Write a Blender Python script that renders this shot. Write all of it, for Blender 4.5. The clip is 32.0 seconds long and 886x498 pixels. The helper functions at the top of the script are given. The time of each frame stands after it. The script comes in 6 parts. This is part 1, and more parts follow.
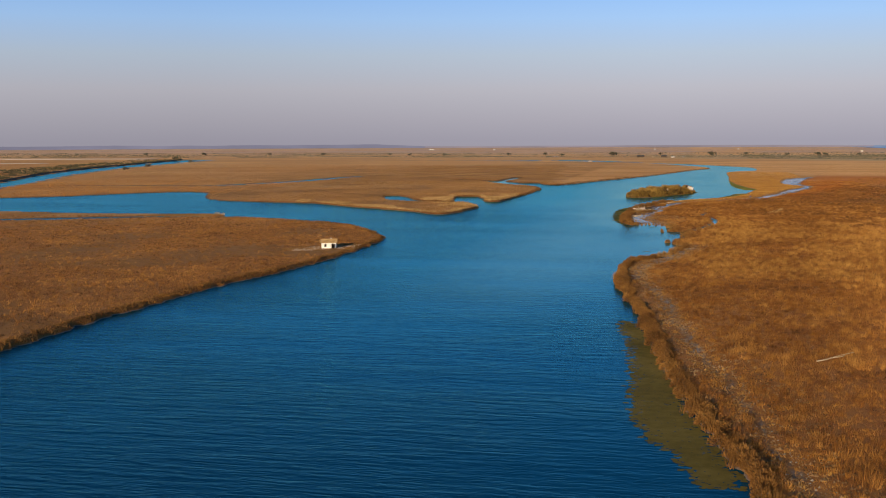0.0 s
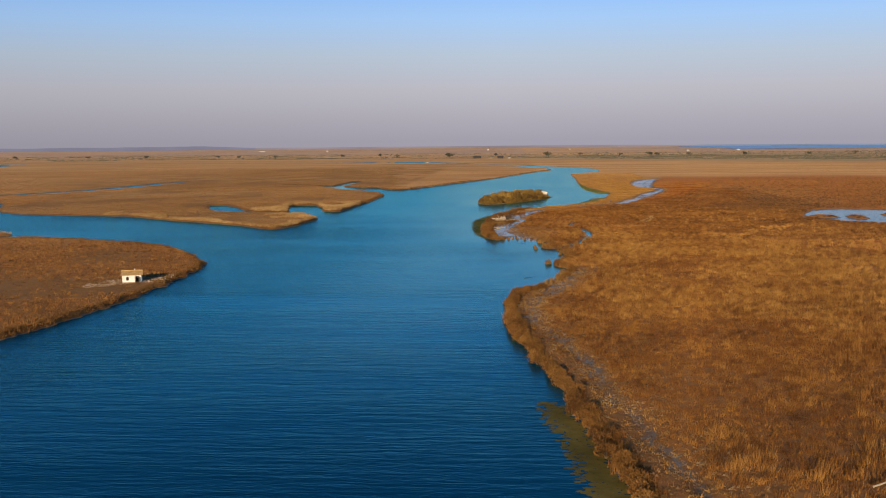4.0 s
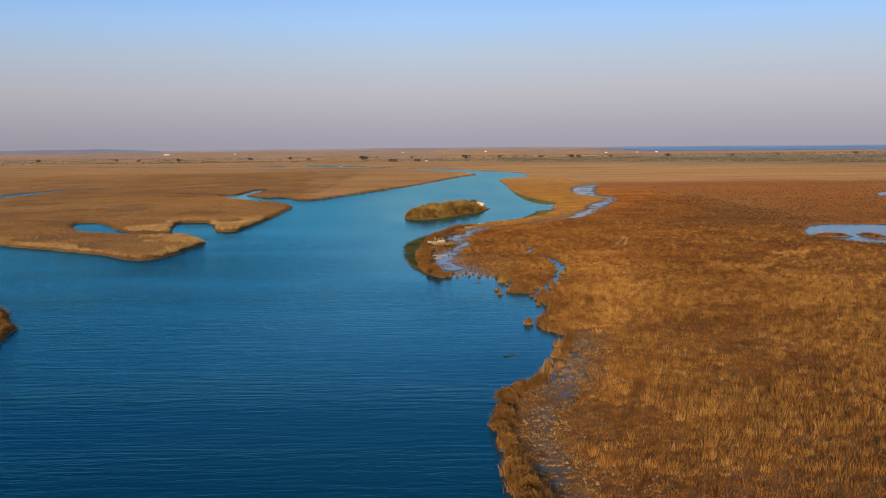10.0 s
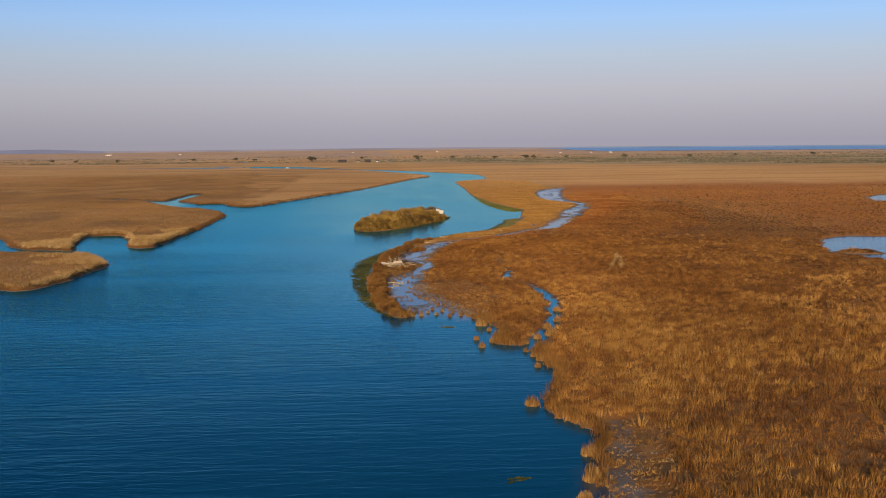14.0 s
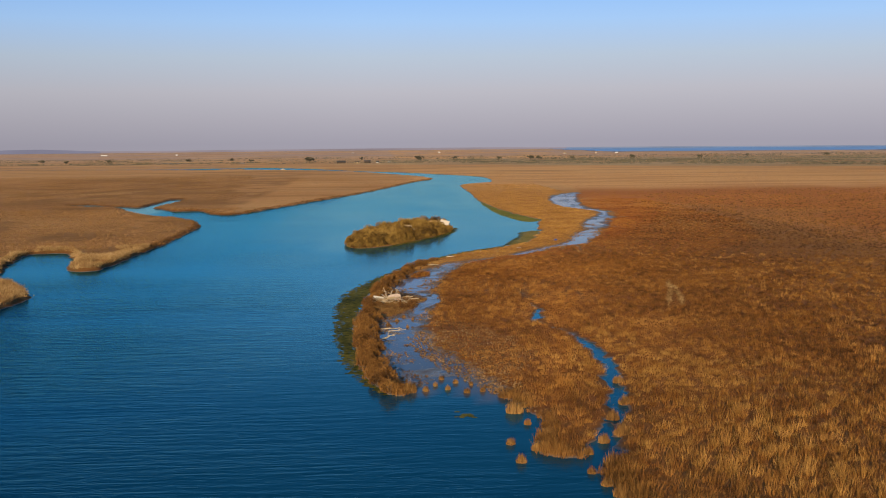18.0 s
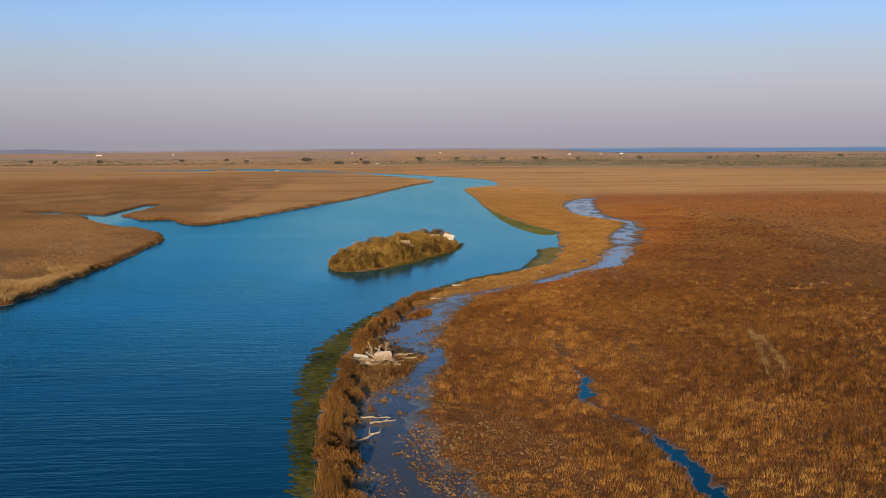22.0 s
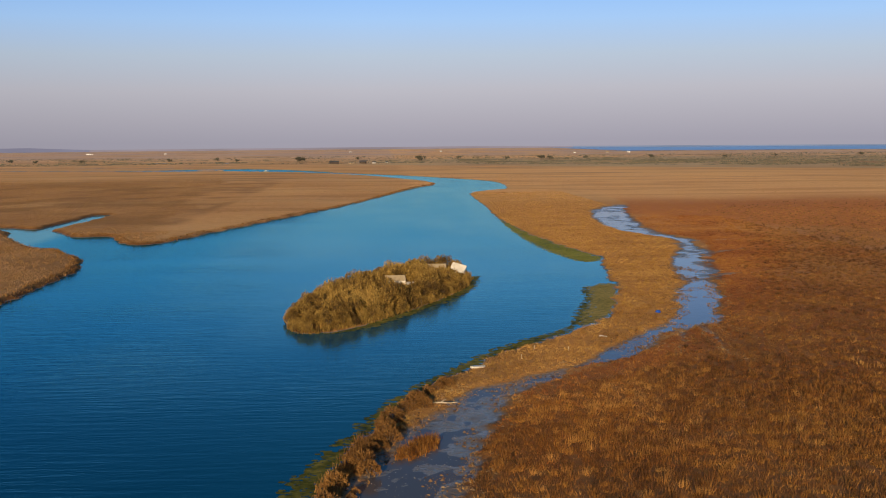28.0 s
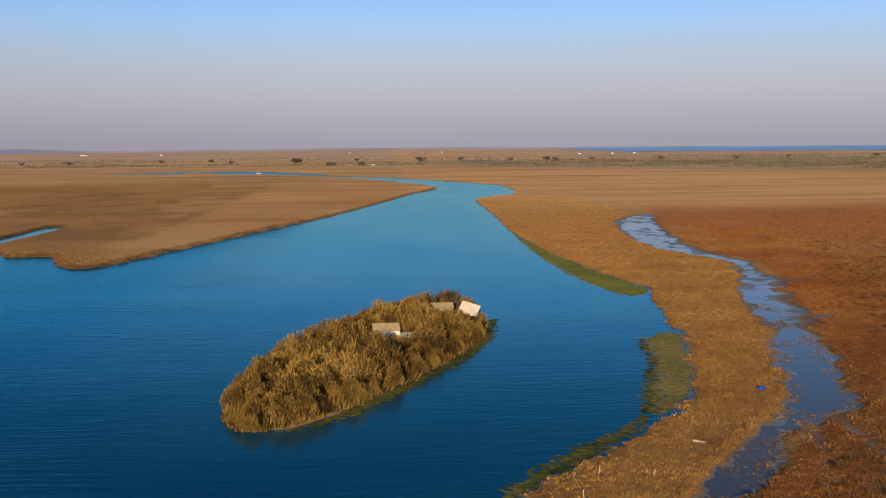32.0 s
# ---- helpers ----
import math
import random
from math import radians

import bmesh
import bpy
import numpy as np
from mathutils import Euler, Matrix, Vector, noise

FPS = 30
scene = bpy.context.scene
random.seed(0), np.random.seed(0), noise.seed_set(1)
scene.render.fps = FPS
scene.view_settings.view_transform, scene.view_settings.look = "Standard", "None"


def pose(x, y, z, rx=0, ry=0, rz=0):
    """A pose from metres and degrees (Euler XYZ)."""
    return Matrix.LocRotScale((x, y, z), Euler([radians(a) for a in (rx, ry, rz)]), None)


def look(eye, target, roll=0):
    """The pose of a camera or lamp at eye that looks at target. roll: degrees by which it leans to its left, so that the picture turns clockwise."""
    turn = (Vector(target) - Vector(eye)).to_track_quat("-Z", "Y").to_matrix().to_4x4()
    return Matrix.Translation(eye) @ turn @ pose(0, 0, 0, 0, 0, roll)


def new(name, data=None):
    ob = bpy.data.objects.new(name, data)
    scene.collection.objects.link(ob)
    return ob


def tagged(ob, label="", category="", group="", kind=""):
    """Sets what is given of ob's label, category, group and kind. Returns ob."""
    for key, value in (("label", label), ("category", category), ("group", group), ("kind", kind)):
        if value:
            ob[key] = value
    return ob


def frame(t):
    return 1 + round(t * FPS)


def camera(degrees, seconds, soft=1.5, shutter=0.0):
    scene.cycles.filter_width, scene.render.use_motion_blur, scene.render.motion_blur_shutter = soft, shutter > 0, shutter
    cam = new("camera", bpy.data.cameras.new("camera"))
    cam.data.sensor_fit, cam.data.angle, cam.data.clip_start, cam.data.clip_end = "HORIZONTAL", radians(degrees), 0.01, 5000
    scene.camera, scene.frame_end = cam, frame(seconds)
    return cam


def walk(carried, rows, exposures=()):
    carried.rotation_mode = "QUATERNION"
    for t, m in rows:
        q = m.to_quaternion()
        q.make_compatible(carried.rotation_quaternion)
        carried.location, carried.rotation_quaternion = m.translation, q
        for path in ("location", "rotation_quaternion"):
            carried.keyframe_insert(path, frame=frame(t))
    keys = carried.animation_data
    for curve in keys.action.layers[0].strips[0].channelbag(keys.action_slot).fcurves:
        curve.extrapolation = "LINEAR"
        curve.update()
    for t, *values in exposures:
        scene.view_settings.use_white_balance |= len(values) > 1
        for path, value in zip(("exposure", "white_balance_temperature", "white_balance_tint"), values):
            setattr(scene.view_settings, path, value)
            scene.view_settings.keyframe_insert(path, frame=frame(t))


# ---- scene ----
cam = camera(43.1, 32.0, soft=1.0)
METRES, EYE, TILT, LEAN, TURN = 508.0, 32.0, 0.0, 0.0, 12.4
ROWS = [
    (0.0, 0.0, 0.0, 0.0, -0.02, -5.52, 0.22),
    (0.5, -0.0009, 0.0155, 0.0002, -1.36, -5.52, 0.25),
    (1.0, -0.0016, 0.0311, 0.0003, -2.62, -5.51, 0.28),
    (1.5, -0.002, 0.0465, 0.0004, -3.84, -5.51, 0.3),
    (2.0, -0.0024, 0.062, 0.0006, -5.05, -5.51, 0.32),
    (2.5, -0.0025, 0.0775, 0.0007, -6.22, -5.51, 0.34),
    (3.0, -0.0023, 0.0929, 0.0008, -7.39, -5.51, 0.38),
    (3.5, -0.0019, 0.1084, 0.0009, -8.44, -5.52, 0.39),
    (5.5, 0.0022, 0.1713, 0.0014, -8.67, -5.52, 0.55),
    (6.0, 0.0039, 0.1869, 0.0015, -8.68, -5.52, 0.56),
    (6.5, 0.0058, 0.2026, 0.0014, -8.91, -5.51, 0.57),
    (7.0, 0.0077, 0.2183, 0.0015, -9.25, -5.51, 0.58),
    (7.5, 0.0096, 0.2339, 0.0015, -9.65, -5.49, 0.58),
    (8.0, 0.0118, 0.2495, 0.0015, -10.06, -5.48, 0.58),
    (8.5, 0.0139, 0.265, 0.0015, -10.52, -5.47, 0.58),
    (9.0, 0.0158, 0.2803, 0.0016, -11.02, -5.46, 0.59),
    (9.5, 0.0183, 0.2958, 0.0015, -11.81, -5.46, 0.59),
    (10.0, 0.021, 0.3116, 0.0013, -13.04, -5.45, 0.57),
    (10.5, 0.0235, 0.3271, 0.0012, -14.25, -5.45, 0.58),
    (11.0, 0.0261, 0.3425, 0.0012, -14.99, -5.46, 0.6),
    (11.5, 0.029, 0.3579, 0.0012, -15.36, -5.46, 0.63),
    (12.0, 0.0322, 0.3735, 0.0011, -15.57, -5.45, 0.6),
    (12.5, 0.0355, 0.3888, 0.0011, -15.6, -5.46, 0.6),
    (13.0, 0.039, 0.4043, 0.001, -15.6, -5.46, 0.6),
    (13.5, 0.0426, 0.4197, 0.0009, -15.58, -5.46, 0.57),
    (14.0, 0.0462, 0.435, 0.0008, -15.57, -5.46, 0.55),
    (14.5, 0.0499, 0.4503, 0.0007, -15.57, -5.45, 0.54),
    (16.5, 0.0653, 0.5114, 0.0009, -15.52, -5.46, 0.6),
    (17.0, 0.0691, 0.5265, 0.0009, -15.51, -5.45, 0.56),
    (17.5, 0.0729, 0.5416, 0.0008, -15.5, -5.45, 0.56),
    (18.0, 0.0767, 0.5567, 0.0009, -15.5, -5.45, 0.53),
    (18.5, 0.0807, 0.5719, 0.0009, -15.49, -5.43, 0.53),
    (19.0, 0.0846, 0.5869, 0.0009, -15.49, -5.43, 0.52),
    (19.5, 0.0886, 0.602, 0.0008, -15.47, -5.43, 0.47),
    (20.0, 0.0925, 0.6169, 0.0009, -15.46, -5.43, 0.46),
    (20.5, 0.0965, 0.632, 0.0008, -15.45, -5.43, 0.38),
    (21.0, 0.1004, 0.6471, 0.0007, -15.45, -5.42, 0.4),
    (21.5, 0.1044, 0.6621, 0.0007, -15.44, -5.42, 0.4),
    (22.0, 0.1081, 0.6771, 0.0008, -15.45, -5.43, 0.4),
    (22.5, 0.1122, 0.6924, 0.0007, -15.43, -5.44, 0.42),
    (23.0, 0.1159, 0.7073, 0.0008, -15.43, -5.46, 0.42),
    (23.5, 0.1199, 0.7225, 0.0008, -15.42, -5.48, 0.43),
    (24.0, 0.1238, 0.7376, 0.0007, -15.42, -5.49, 0.41),
    (24.5, 0.1277, 0.7527, 0.0006, -15.43, -5.48, 0.43),
    (25.0, 0.1315, 0.7677, 0.0005, -15.45, -5.49, 0.45),
    (25.5, 0.1353, 0.7827, 0.0004, -15.44, -5.49, 0.47),
    (27.5, 0.1507, 0.8429, 0.0004, -15.44, -5.52, 0.49),
    (28.0, 0.1546, 0.858, 0.0003, -15.44, -5.52, 0.49),
    (28.5, 0.1585, 0.8731, 0.0004, -15.43, -5.52, 0.5),
    (29.0, 0.1625, 0.8882, 0.0004, -15.42, -5.51, 0.53),
    (29.5, 0.1663, 0.9031, 0.0004, -15.43, -5.52, 0.53),
    (30.0, 0.1702, 0.9182, 0.0004, -15.42, -5.51, 0.52),
    (30.5, 0.1741, 0.9332, 0.0004, -15.42, -5.5, 0.5),
    (31.0, 0.178, 0.9485, 0.0004, -15.42, -5.5, 0.5),
    (31.5, 0.182, 0.9636, 0.0004, -15.4, -5.49, 0.46),
    (32.0, 0.1857, 0.9783, 0.0005, -15.4, -5.48, 0.51),
]
walk(cam, [(t, pose(0, 0, EYE, TILT, LEAN, TURN) @ pose(METRES * x, METRES * y, METRES * z, 90 + pitch, roll, yaw)) for t, x, y, z, yaw, pitch, roll in ROWS])

# ---- world, sun, exposure ----
SUN_EL, SUN_AZ = radians(10.0), radians(189.0)  # low evening sun, nearly behind the flight
world = bpy.data.worlds.new("evening_sky")
scene.world = world
world.use_nodes = True
wn, wl = world.node_tree.nodes, world.node_tree.links
wn.clear()
w_out = wn.new("ShaderNodeOutputWorld")
w_bg = wn.new("ShaderNodeBackground")
w_sky = wn.new("ShaderNodeTexSky")
w_sky.sky_type, w_sky.sun_disc = "NISHITA", False
w_sky.sun_elevation, w_sky.sun_rotation = SUN_EL, SUN_AZ
w_sky.dust_density, w_sky.ozone_density = 2.0, 2.0
w_dim = wn.new("ShaderNodeMix")
w_dim.data_type, w_dim.blend_type = "RGBA", "MULTIPLY"
w_dim.inputs[0].default_value = 1.0
w_dim.inputs[7].default_value = (0.09, 0.09, 0.09, 1)
w_co = wn.new("ShaderNodeTexCoord")
w_sep = wn.new("ShaderNodeSeparateXYZ")
w_ramp = wn.new("ShaderNodeValToRGB")
SKY_STOPS = [  # sine of elevation, colour: mauve haze low down, clear blue higher
    (0.000, (0.385, 0.365, 0.435)), (0.020, (0.450, 0.430, 0.495)), (0.045, (0.525, 0.515, 0.580)),
    (0.075, (0.500, 0.590, 0.720)), (0.105, (0.400, 0.620, 0.960)), (0.130, (0.310, 0.560, 1.000)),
    (0.165, (0.200, 0.440, 0.860)), (0.200, (0.090, 0.290, 0.620)), (0.300, (0.014, 0.115, 0.280)), (0.500, (0.009, 0.080, 0.200)), (1.000, (0.010, 0.062, 0.155))]
for k, (at, rgb) in enumerate(SKY_STOPS):
    e = w_ramp.color_ramp.elements[k] if k < 2 else w_ramp.color_ramp.elements.new(at)
    e.position, e.color = at, (*rgb, 1)
w_mix = wn.new("ShaderNodeMix")
w_mix.data_type = "RGBA"
w_mix.inputs[0].default_value = 0.06
wl.new(w_co.outputs["Generated"], w_sep.inputs[0])
wl.new(w_sep.outputs["Z"], w_ramp.inputs[0])
wl.new(w_sky.outputs[0], w_dim.inputs[6])
wl.new(w_ramp.outputs[0], w_mix.inputs[6])
wl.new(w_dim.outputs[2], w_mix.inputs[7])
w_side = wn.new("ShaderNodeMapRange")
for q_, v_ in zip((1, 2, 3, 4), (-0.42, -0.02, 0.86, 1.0)):
    w_side.inputs[q_].default_value = v_
wl.new(w_sep.outputs["X"], w_side.inputs[0])
wl.new(w_side.outputs[0], w_bg.inputs[1])
wl.new(w_mix.outputs[2], w_bg.inputs[0])
wl.new(w_bg.outputs[0], w_out.inputs[0])

sun_data = bpy.data.lights.new("sun", "SUN")
sun_data.energy, sun_data.angle, sun_data.color = 5.0, radians(0.6), (1.0, 0.80, 0.55)
sun = new("sun", sun_data)
sun_from = Vector((math.sin(SUN_AZ) * math.cos(SUN_EL), math.cos(SUN_AZ) * math.cos(SUN_EL), math.sin(SUN_EL)))
sun.matrix_world = look(sun_from * 500, (0, 0, 0))


# ---- materials ----
def material(name, colours, scales=(0.05, 1.0), rough=0.85, bump=0.0, bump_scale=3.0, island=0.0, spec=0.3, stretch=(1, 1, 1), metal=0.0, detail=6.0, grain=1.3, clump=0.0, fuzz=0.0):
    """A surface whose colour runs through colours by noise at two real-world scales (cycles a metre); island adds variation from piece to piece, clump from tuft to tuft."""
    m = bpy.data.materials.new(name)
    m.use_nodes = True
    n, l = m.node_tree.nodes, m.node_tree.links
    b = n["Principled BSDF"]
    b.inputs["Roughness"].default_value = rough
    b.inputs["Metallic"].default_value = metal
    b.inputs["Specular IOR Level"].default_value = spec
    g = n.new("ShaderNodeNewGeometry")
    mp = n.new("ShaderNodeMapping")
    mp.inputs["Scale"].default_value = stretch
    l.new(g.outputs["Position"], mp.inputs[0])
    big, small = n.new("ShaderNodeTexNoise"), n.new("ShaderNodeTexNoise")
    for t, sc, d in ((big, scales[0], 4.0), (small, scales[1], detail)):
        t.inputs["Scale"].default_value, t.inputs["Detail"].default_value = sc, d
        l.new(mp.outputs[0], t.inputs["Vector"])
    a = n.new("ShaderNodeMath")
    a.operation = "MULTIPLY_ADD"
    a.inputs[1].default_value = grain
    a.inputs[2].default_value = -grain / 2
    l.new(small.outputs[0], a.inputs[0])
    s = n.new("ShaderNodeMath")
    s.operation = "MULTIPLY_ADD"
    s.inputs[1].default_value = 1.7
    l.new(big.outputs[0], s.inputs[0])
    s.inputs[2].default_value = -0.35
    t = n.new("ShaderNodeMath")
    l.new(a.outputs[0], t.inputs[0])
    l.new(s.outputs[0], t.inputs[1])
    last = t
    if island:
        i = n.new("ShaderNodeMath")
        i.operation = "MULTIPLY_ADD"
        i.inputs[1].default_value, i.inputs[2].default_value = island, -island / 2
        l.new(g.outputs["Random Per Island"], i.inputs[0])
        o = n.new("ShaderNodeMath")
        l.new(t.outputs[0], o.inputs[0])
        l.new(i.outputs[0], o.inputs[1])
        last = o
        if clump:
            at_ = n.new("ShaderNodeAttribute")
            at_.attribute_name = "clump"
            cm = n.new("ShaderNodeMath")
            cm.operation = "MULTIPLY_ADD"
            cm.inputs[1].default_value = clump
            l.new(at_.outputs["Fac"], cm.inputs[0])
            l.new(o.outputs[0], cm.inputs[2])
            last = cm
    r = n.new("ShaderNodeValToRGB")
    for k, c in enumerate(colours):
        at = k / (len(colours) - 1)
        e = r.color_ramp.elements[0] if k == 0 else r.color_ramp.elements[-1] if k == len(colours) - 1 else r.color_ramp.elements.new(at)
        e.position, e.color = at, (*c, 1)
    l.new(last.outputs[0], r.inputs[0])
    l.new(r.outputs[0], b.inputs["Base Color"])
    if fuzz:
        b.inputs["Sheen Weight"].default_value, b.inputs["Sheen Roughness"].default_value = fuzz, 0.6
        l.new(r.outputs[0], b.inputs["Sheen Tint"])
    if bump:
        f = n.new("ShaderNodeTexNoise")
        f.inputs["Scale"].default_value, f.inputs["Detail"].default_value = bump_scale, 6.0
        l.new(mp.outputs[0], f.inputs["Vector"])
        u = n.new("ShaderNodeBump")
        u.inputs["Distance"].default_value = bump
        l.new(f.outputs[0], u.inputs["Height"])
        l.new(u.outputs[0], b.inputs["Normal"])
    return m


REED = material("dry_reed", [(0.0928, 0.0347, 0.006), (0.2237, 0.0868, 0.0145), (0.3438, 0.1451, 0.0264), (0.4693, 0.2248, 0.0511)], (0.035, 0.8), 0.75, island=0.35, grain=1.5, clump=0.85)
# lighter copy of the dry reed: sunlit brightness put into the colour
SUNLIT_REED = material("sunlit_reed", [(0.1178, 0.0451, 0.0077), (0.257, 0.1084, 0.0179), (0.3856, 0.1845, 0.0357), (0.5248, 0.2757, 0.0665)], (0.035, 0.8), 0.75, island=0.35, grain=1.4, clump=0.75)
REED_RED = material("red_brown_marsh_plants", [(0.075, 0.025, 0.0035), (0.175, 0.062, 0.0077), (0.27, 0.105, 0.0147), (0.37, 0.165, 0.0266)], (0.05, 0.9), 0.8, island=0.35, grain=1.5, clump=0.8)
# the next two are brighter copies, distance haze painted into their colours
HAZED_REED = material("hazed_inner_reed", [(0.1775, 0.074, 0.0144), (0.3135, 0.1388, 0.0278), (0.4378, 0.2037, 0.044), (0.5679, 0.2932, 0.0727)], (0.03, 0.6), 0.75, island=0.3, grain=1.3, clump=0.7)
HAZED_RED = material("hazed_red_brown_plants", [(0.1958, 0.0749, 0.012), (0.306, 0.1225, 0.0208), (0.4162, 0.1758, 0.0304), (0.5141, 0.2381, 0.0463)], (0.04, 0.6), 0.8, island=0.25, grain=1.2, clump=0.3)
DARK_TUFT = material("dark_brown_tuft", [(0.0449, 0.0168, 0.0034), (0.0944, 0.0378, 0.0076), (0.1528, 0.0655, 0.0134), (0.2337, 0.1092, 0.0252)], (0.05, 0.8), 0.8, island=0.35, grain=1.5, clump=0.5)
GLASSWORT = material("rust_red_glasswort", [(0.11, 0.028, 0.0042), (0.22, 0.064, 0.0077), (0.31, 0.108, 0.0147), (0.46, 0.215, 0.042)], (0.05, 0.6), 0.8, island=0.5, grain=2.0, clump=0.4)
PALE_REED = material("pale_golden_reed", [(0.20, 0.105, 0.033), (0.34, 0.190, 0.066), (0.47, 0.29, 0.115), (0.58, 0.385, 0.175)], (0.05, 0.3), 0.75, island=0.4, clump=0.6)
GRASS = material("golden_salt_grass", [(0.155, 0.0631, 0.0096), (0.2918, 0.1316, 0.0224), (0.4103, 0.2061, 0.0401), (0.5288, 0.2939, 0.0684)], (0.08, 0.7), 0.75, island=0.3, grain=1.8, clump=0.55)
FAR_GRASS = material("far_dry_grass", [(0.20, 0.100, 0.038), (0.285, 0.146, 0.056), (0.36, 0.192, 0.076), (0.44, 0.25, 0.108)], (0.012, 0.3), 0.8, island=0.3)
SHRUB = material("brown_shore_shrub", [(0.095, 0.040, 0.008), (0.200, 0.088, 0.018), (0.33, 0.158, 0.036)], (0.1, 1.2), 0.8, island=0.45)
TAMARISK = material("olive_tamarisk_sprays", [(0.055, 0.0279, 0.0055), (0.155, 0.0856, 0.0154), (0.285, 0.1637, 0.0308), (0.42, 0.2558, 0.0605)], (0.12, 0.5), 0.8, island=0.45, grain=2.0)
# scrub green paled and greyed, haze put into the leaf colour
HAZED_GREEN = material("hazed_scrub_leaves", [(0.10, 0.088, 0.056), (0.14, 0.120, 0.078), (0.19, 0.158, 0.102)], (0.01, 0.1), 0.9, island=0.25)
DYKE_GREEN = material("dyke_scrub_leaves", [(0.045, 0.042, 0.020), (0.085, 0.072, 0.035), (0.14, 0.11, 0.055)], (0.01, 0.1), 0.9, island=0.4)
BARK = material("grey_brown_bark", [(0.06, 0.04, 0.025), (0.13, 0.09, 0.06), (0.2, 0.15, 0.1)], (0.5, 8), 0.9)
DRIFTWOOD = material("bleached_driftwood", [(0.28, 0.20, 0.11), (0.46, 0.35, 0.22), (0.62, 0.50, 0.35)], (0.8, 9), 0.8, bump=0.01, bump_scale=14)
DARKWOOD = material("wet_dark_wood", [(0.025, 0.017, 0.012), (0.06, 0.04, 0.028), (0.11, 0.075, 0.05)], (0.8, 6), 0.75)
PLASTER = material("sunlit_white_plaster", [(0.62, 0.57, 0.50), (0.78, 0.74, 0.68), (0.84, 0.81, 0.76)], (0.6, 5), 0.9, bump=0.006, bump_scale=18)
TILE = material("clay_roof_tile", [(0.36, 0.20, 0.075), (0.50, 0.31, 0.125), (0.60, 0.40, 0.18)], (0.9, 6), 0.85, island=0.4)
WHITE_SHEET = material("weathered_white_sheet", [(0.50, 0.42, 0.31), (0.70, 0.61, 0.48), (0.79, 0.72, 0.60)], (0.7, 5), 0.7, bump=0.004, bump_scale=12)
TAN_SHEET = material("weathered_tan_board", [(0.32, 0.23, 0.12), (0.46, 0.34, 0.19), (0.55, 0.43, 0.27)], (0.7, 5), 0.8, bump=0.004, bump_scale=12)
PINK_SLAB = material("pale_pink_concrete", [(0.42, 0.30, 0.22), (0.58, 0.44, 0.34), (0.66, 0.53, 0.43)], (0.9, 6), 0.9, bump=0.01, bump_scale=10)
# near-black colour standing in for the unlit inside behind openings
DARK_IN = material("interior_shade", [(0.012, 0.010, 0.009), (0.03, 0.025, 0.02)], (1, 4), 0.9)
BLUE_PLASTIC = material("blue_plastic", [(0.01, 0.05, 0.28), (0.02, 0.09, 0.42)], (1, 5), 0.4)
STONE = material("shore_stone", [(0.10, 0.085, 0.07), (0.22, 0.18, 0.14), (0.34, 0.28, 0.22)], (0.5, 4), 0.85, island=0.5)
TUSSOCK = material("brown_gold_tussock", [(0.10, 0.045, 0.012), (0.19, 0.092, 0.024), (0.29, 0.150, 0.042), (0.40, 0.23, 0.075)], (0.1, 0.8), 0.8, island=0.6)
LITTER = material("tan_reed_litter", [(0.12, 0.07, 0.03), (0.24, 0.15, 0.065), (0.40, 0.27, 0.13), (0.52, 0.38, 0.21)], (0.5, 3.5), 0.9, bump=0.08, bump_scale=6, grain=2.2)
STRAW = material("smooth_tan_straw", [(0.31, 0.1485, 0.0442), (0.42, 0.2087, 0.0663), (0.52, 0.2726, 0.0952)], (0.012, 0.2), 0.8, island=0.15, grain=0.8)
DARK_MARSH = material("dark_brown_marsh_plants", [(0.1425, 0.0684, 0.0176), (0.2232, 0.1098, 0.0296), (0.304, 0.1566, 0.0448)], (0.03, 0.4), 0.8, island=0.3, clump=0.3)
OLIVE_WEED = material("yellow_green_weed", [(0.096, 0.1066, 0.016), (0.2, 0.1927, 0.0304), (0.304, 0.2624, 0.052)], (0.07, 0.9), 0.9, spec=0.08, island=0.3, grain=2.0, fuzz=0.35)
CLOD = material("tan_peat_clod", [(0.08, 0.040, 0.016), (0.16, 0.080, 0.030), (0.24, 0.132, 0.054), (0.36, 0.22, 0.10)], (0.08, 0.8), 0.9, island=0.7)
ALGAE = material("green_water_weed", [(0.0377, 0.0435, 0.007), (0.1004, 0.0971, 0.014), (0.18, 0.1523, 0.025), (0.2846, 0.2218, 0.0468)], (0.09, 0.9), 0.9, bump=0.02, bump_scale=4, spec=0.08, island=0.3, grain=2.0, fuzz=0.12)
PALE_WEED = material("pale_olive_weed", [(0.1445, 0.123, 0.0298), (0.255, 0.1927, 0.051), (0.3655, 0.2706, 0.085)], (0.09, 0.9), 0.9, spec=0.08, island=0.3, grain=2.0, fuzz=0.35)
BROWN_WEED = material("brown_olive_weed", [(0.0903, 0.0688, 0.0144), (0.1462, 0.108, 0.024), (0.2021, 0.148, 0.04)], (0.10, 0.7), 0.9, spec=0.08, island=0.15, grain=1.2, fuzz=0.35)
TREE_GREEN = material("far_tree_leaves", [(0.060, 0.054, 0.034), (0.090, 0.080, 0.050), (0.125, 0.108, 0.068)], (0.01, 0.1), 0.9, island=0.3)
METAL_ROOF = material("far_shed_roof", [(0.05, 0.045, 0.045), (0.10, 0.09, 0.09)], (0.2, 2), 0.6)


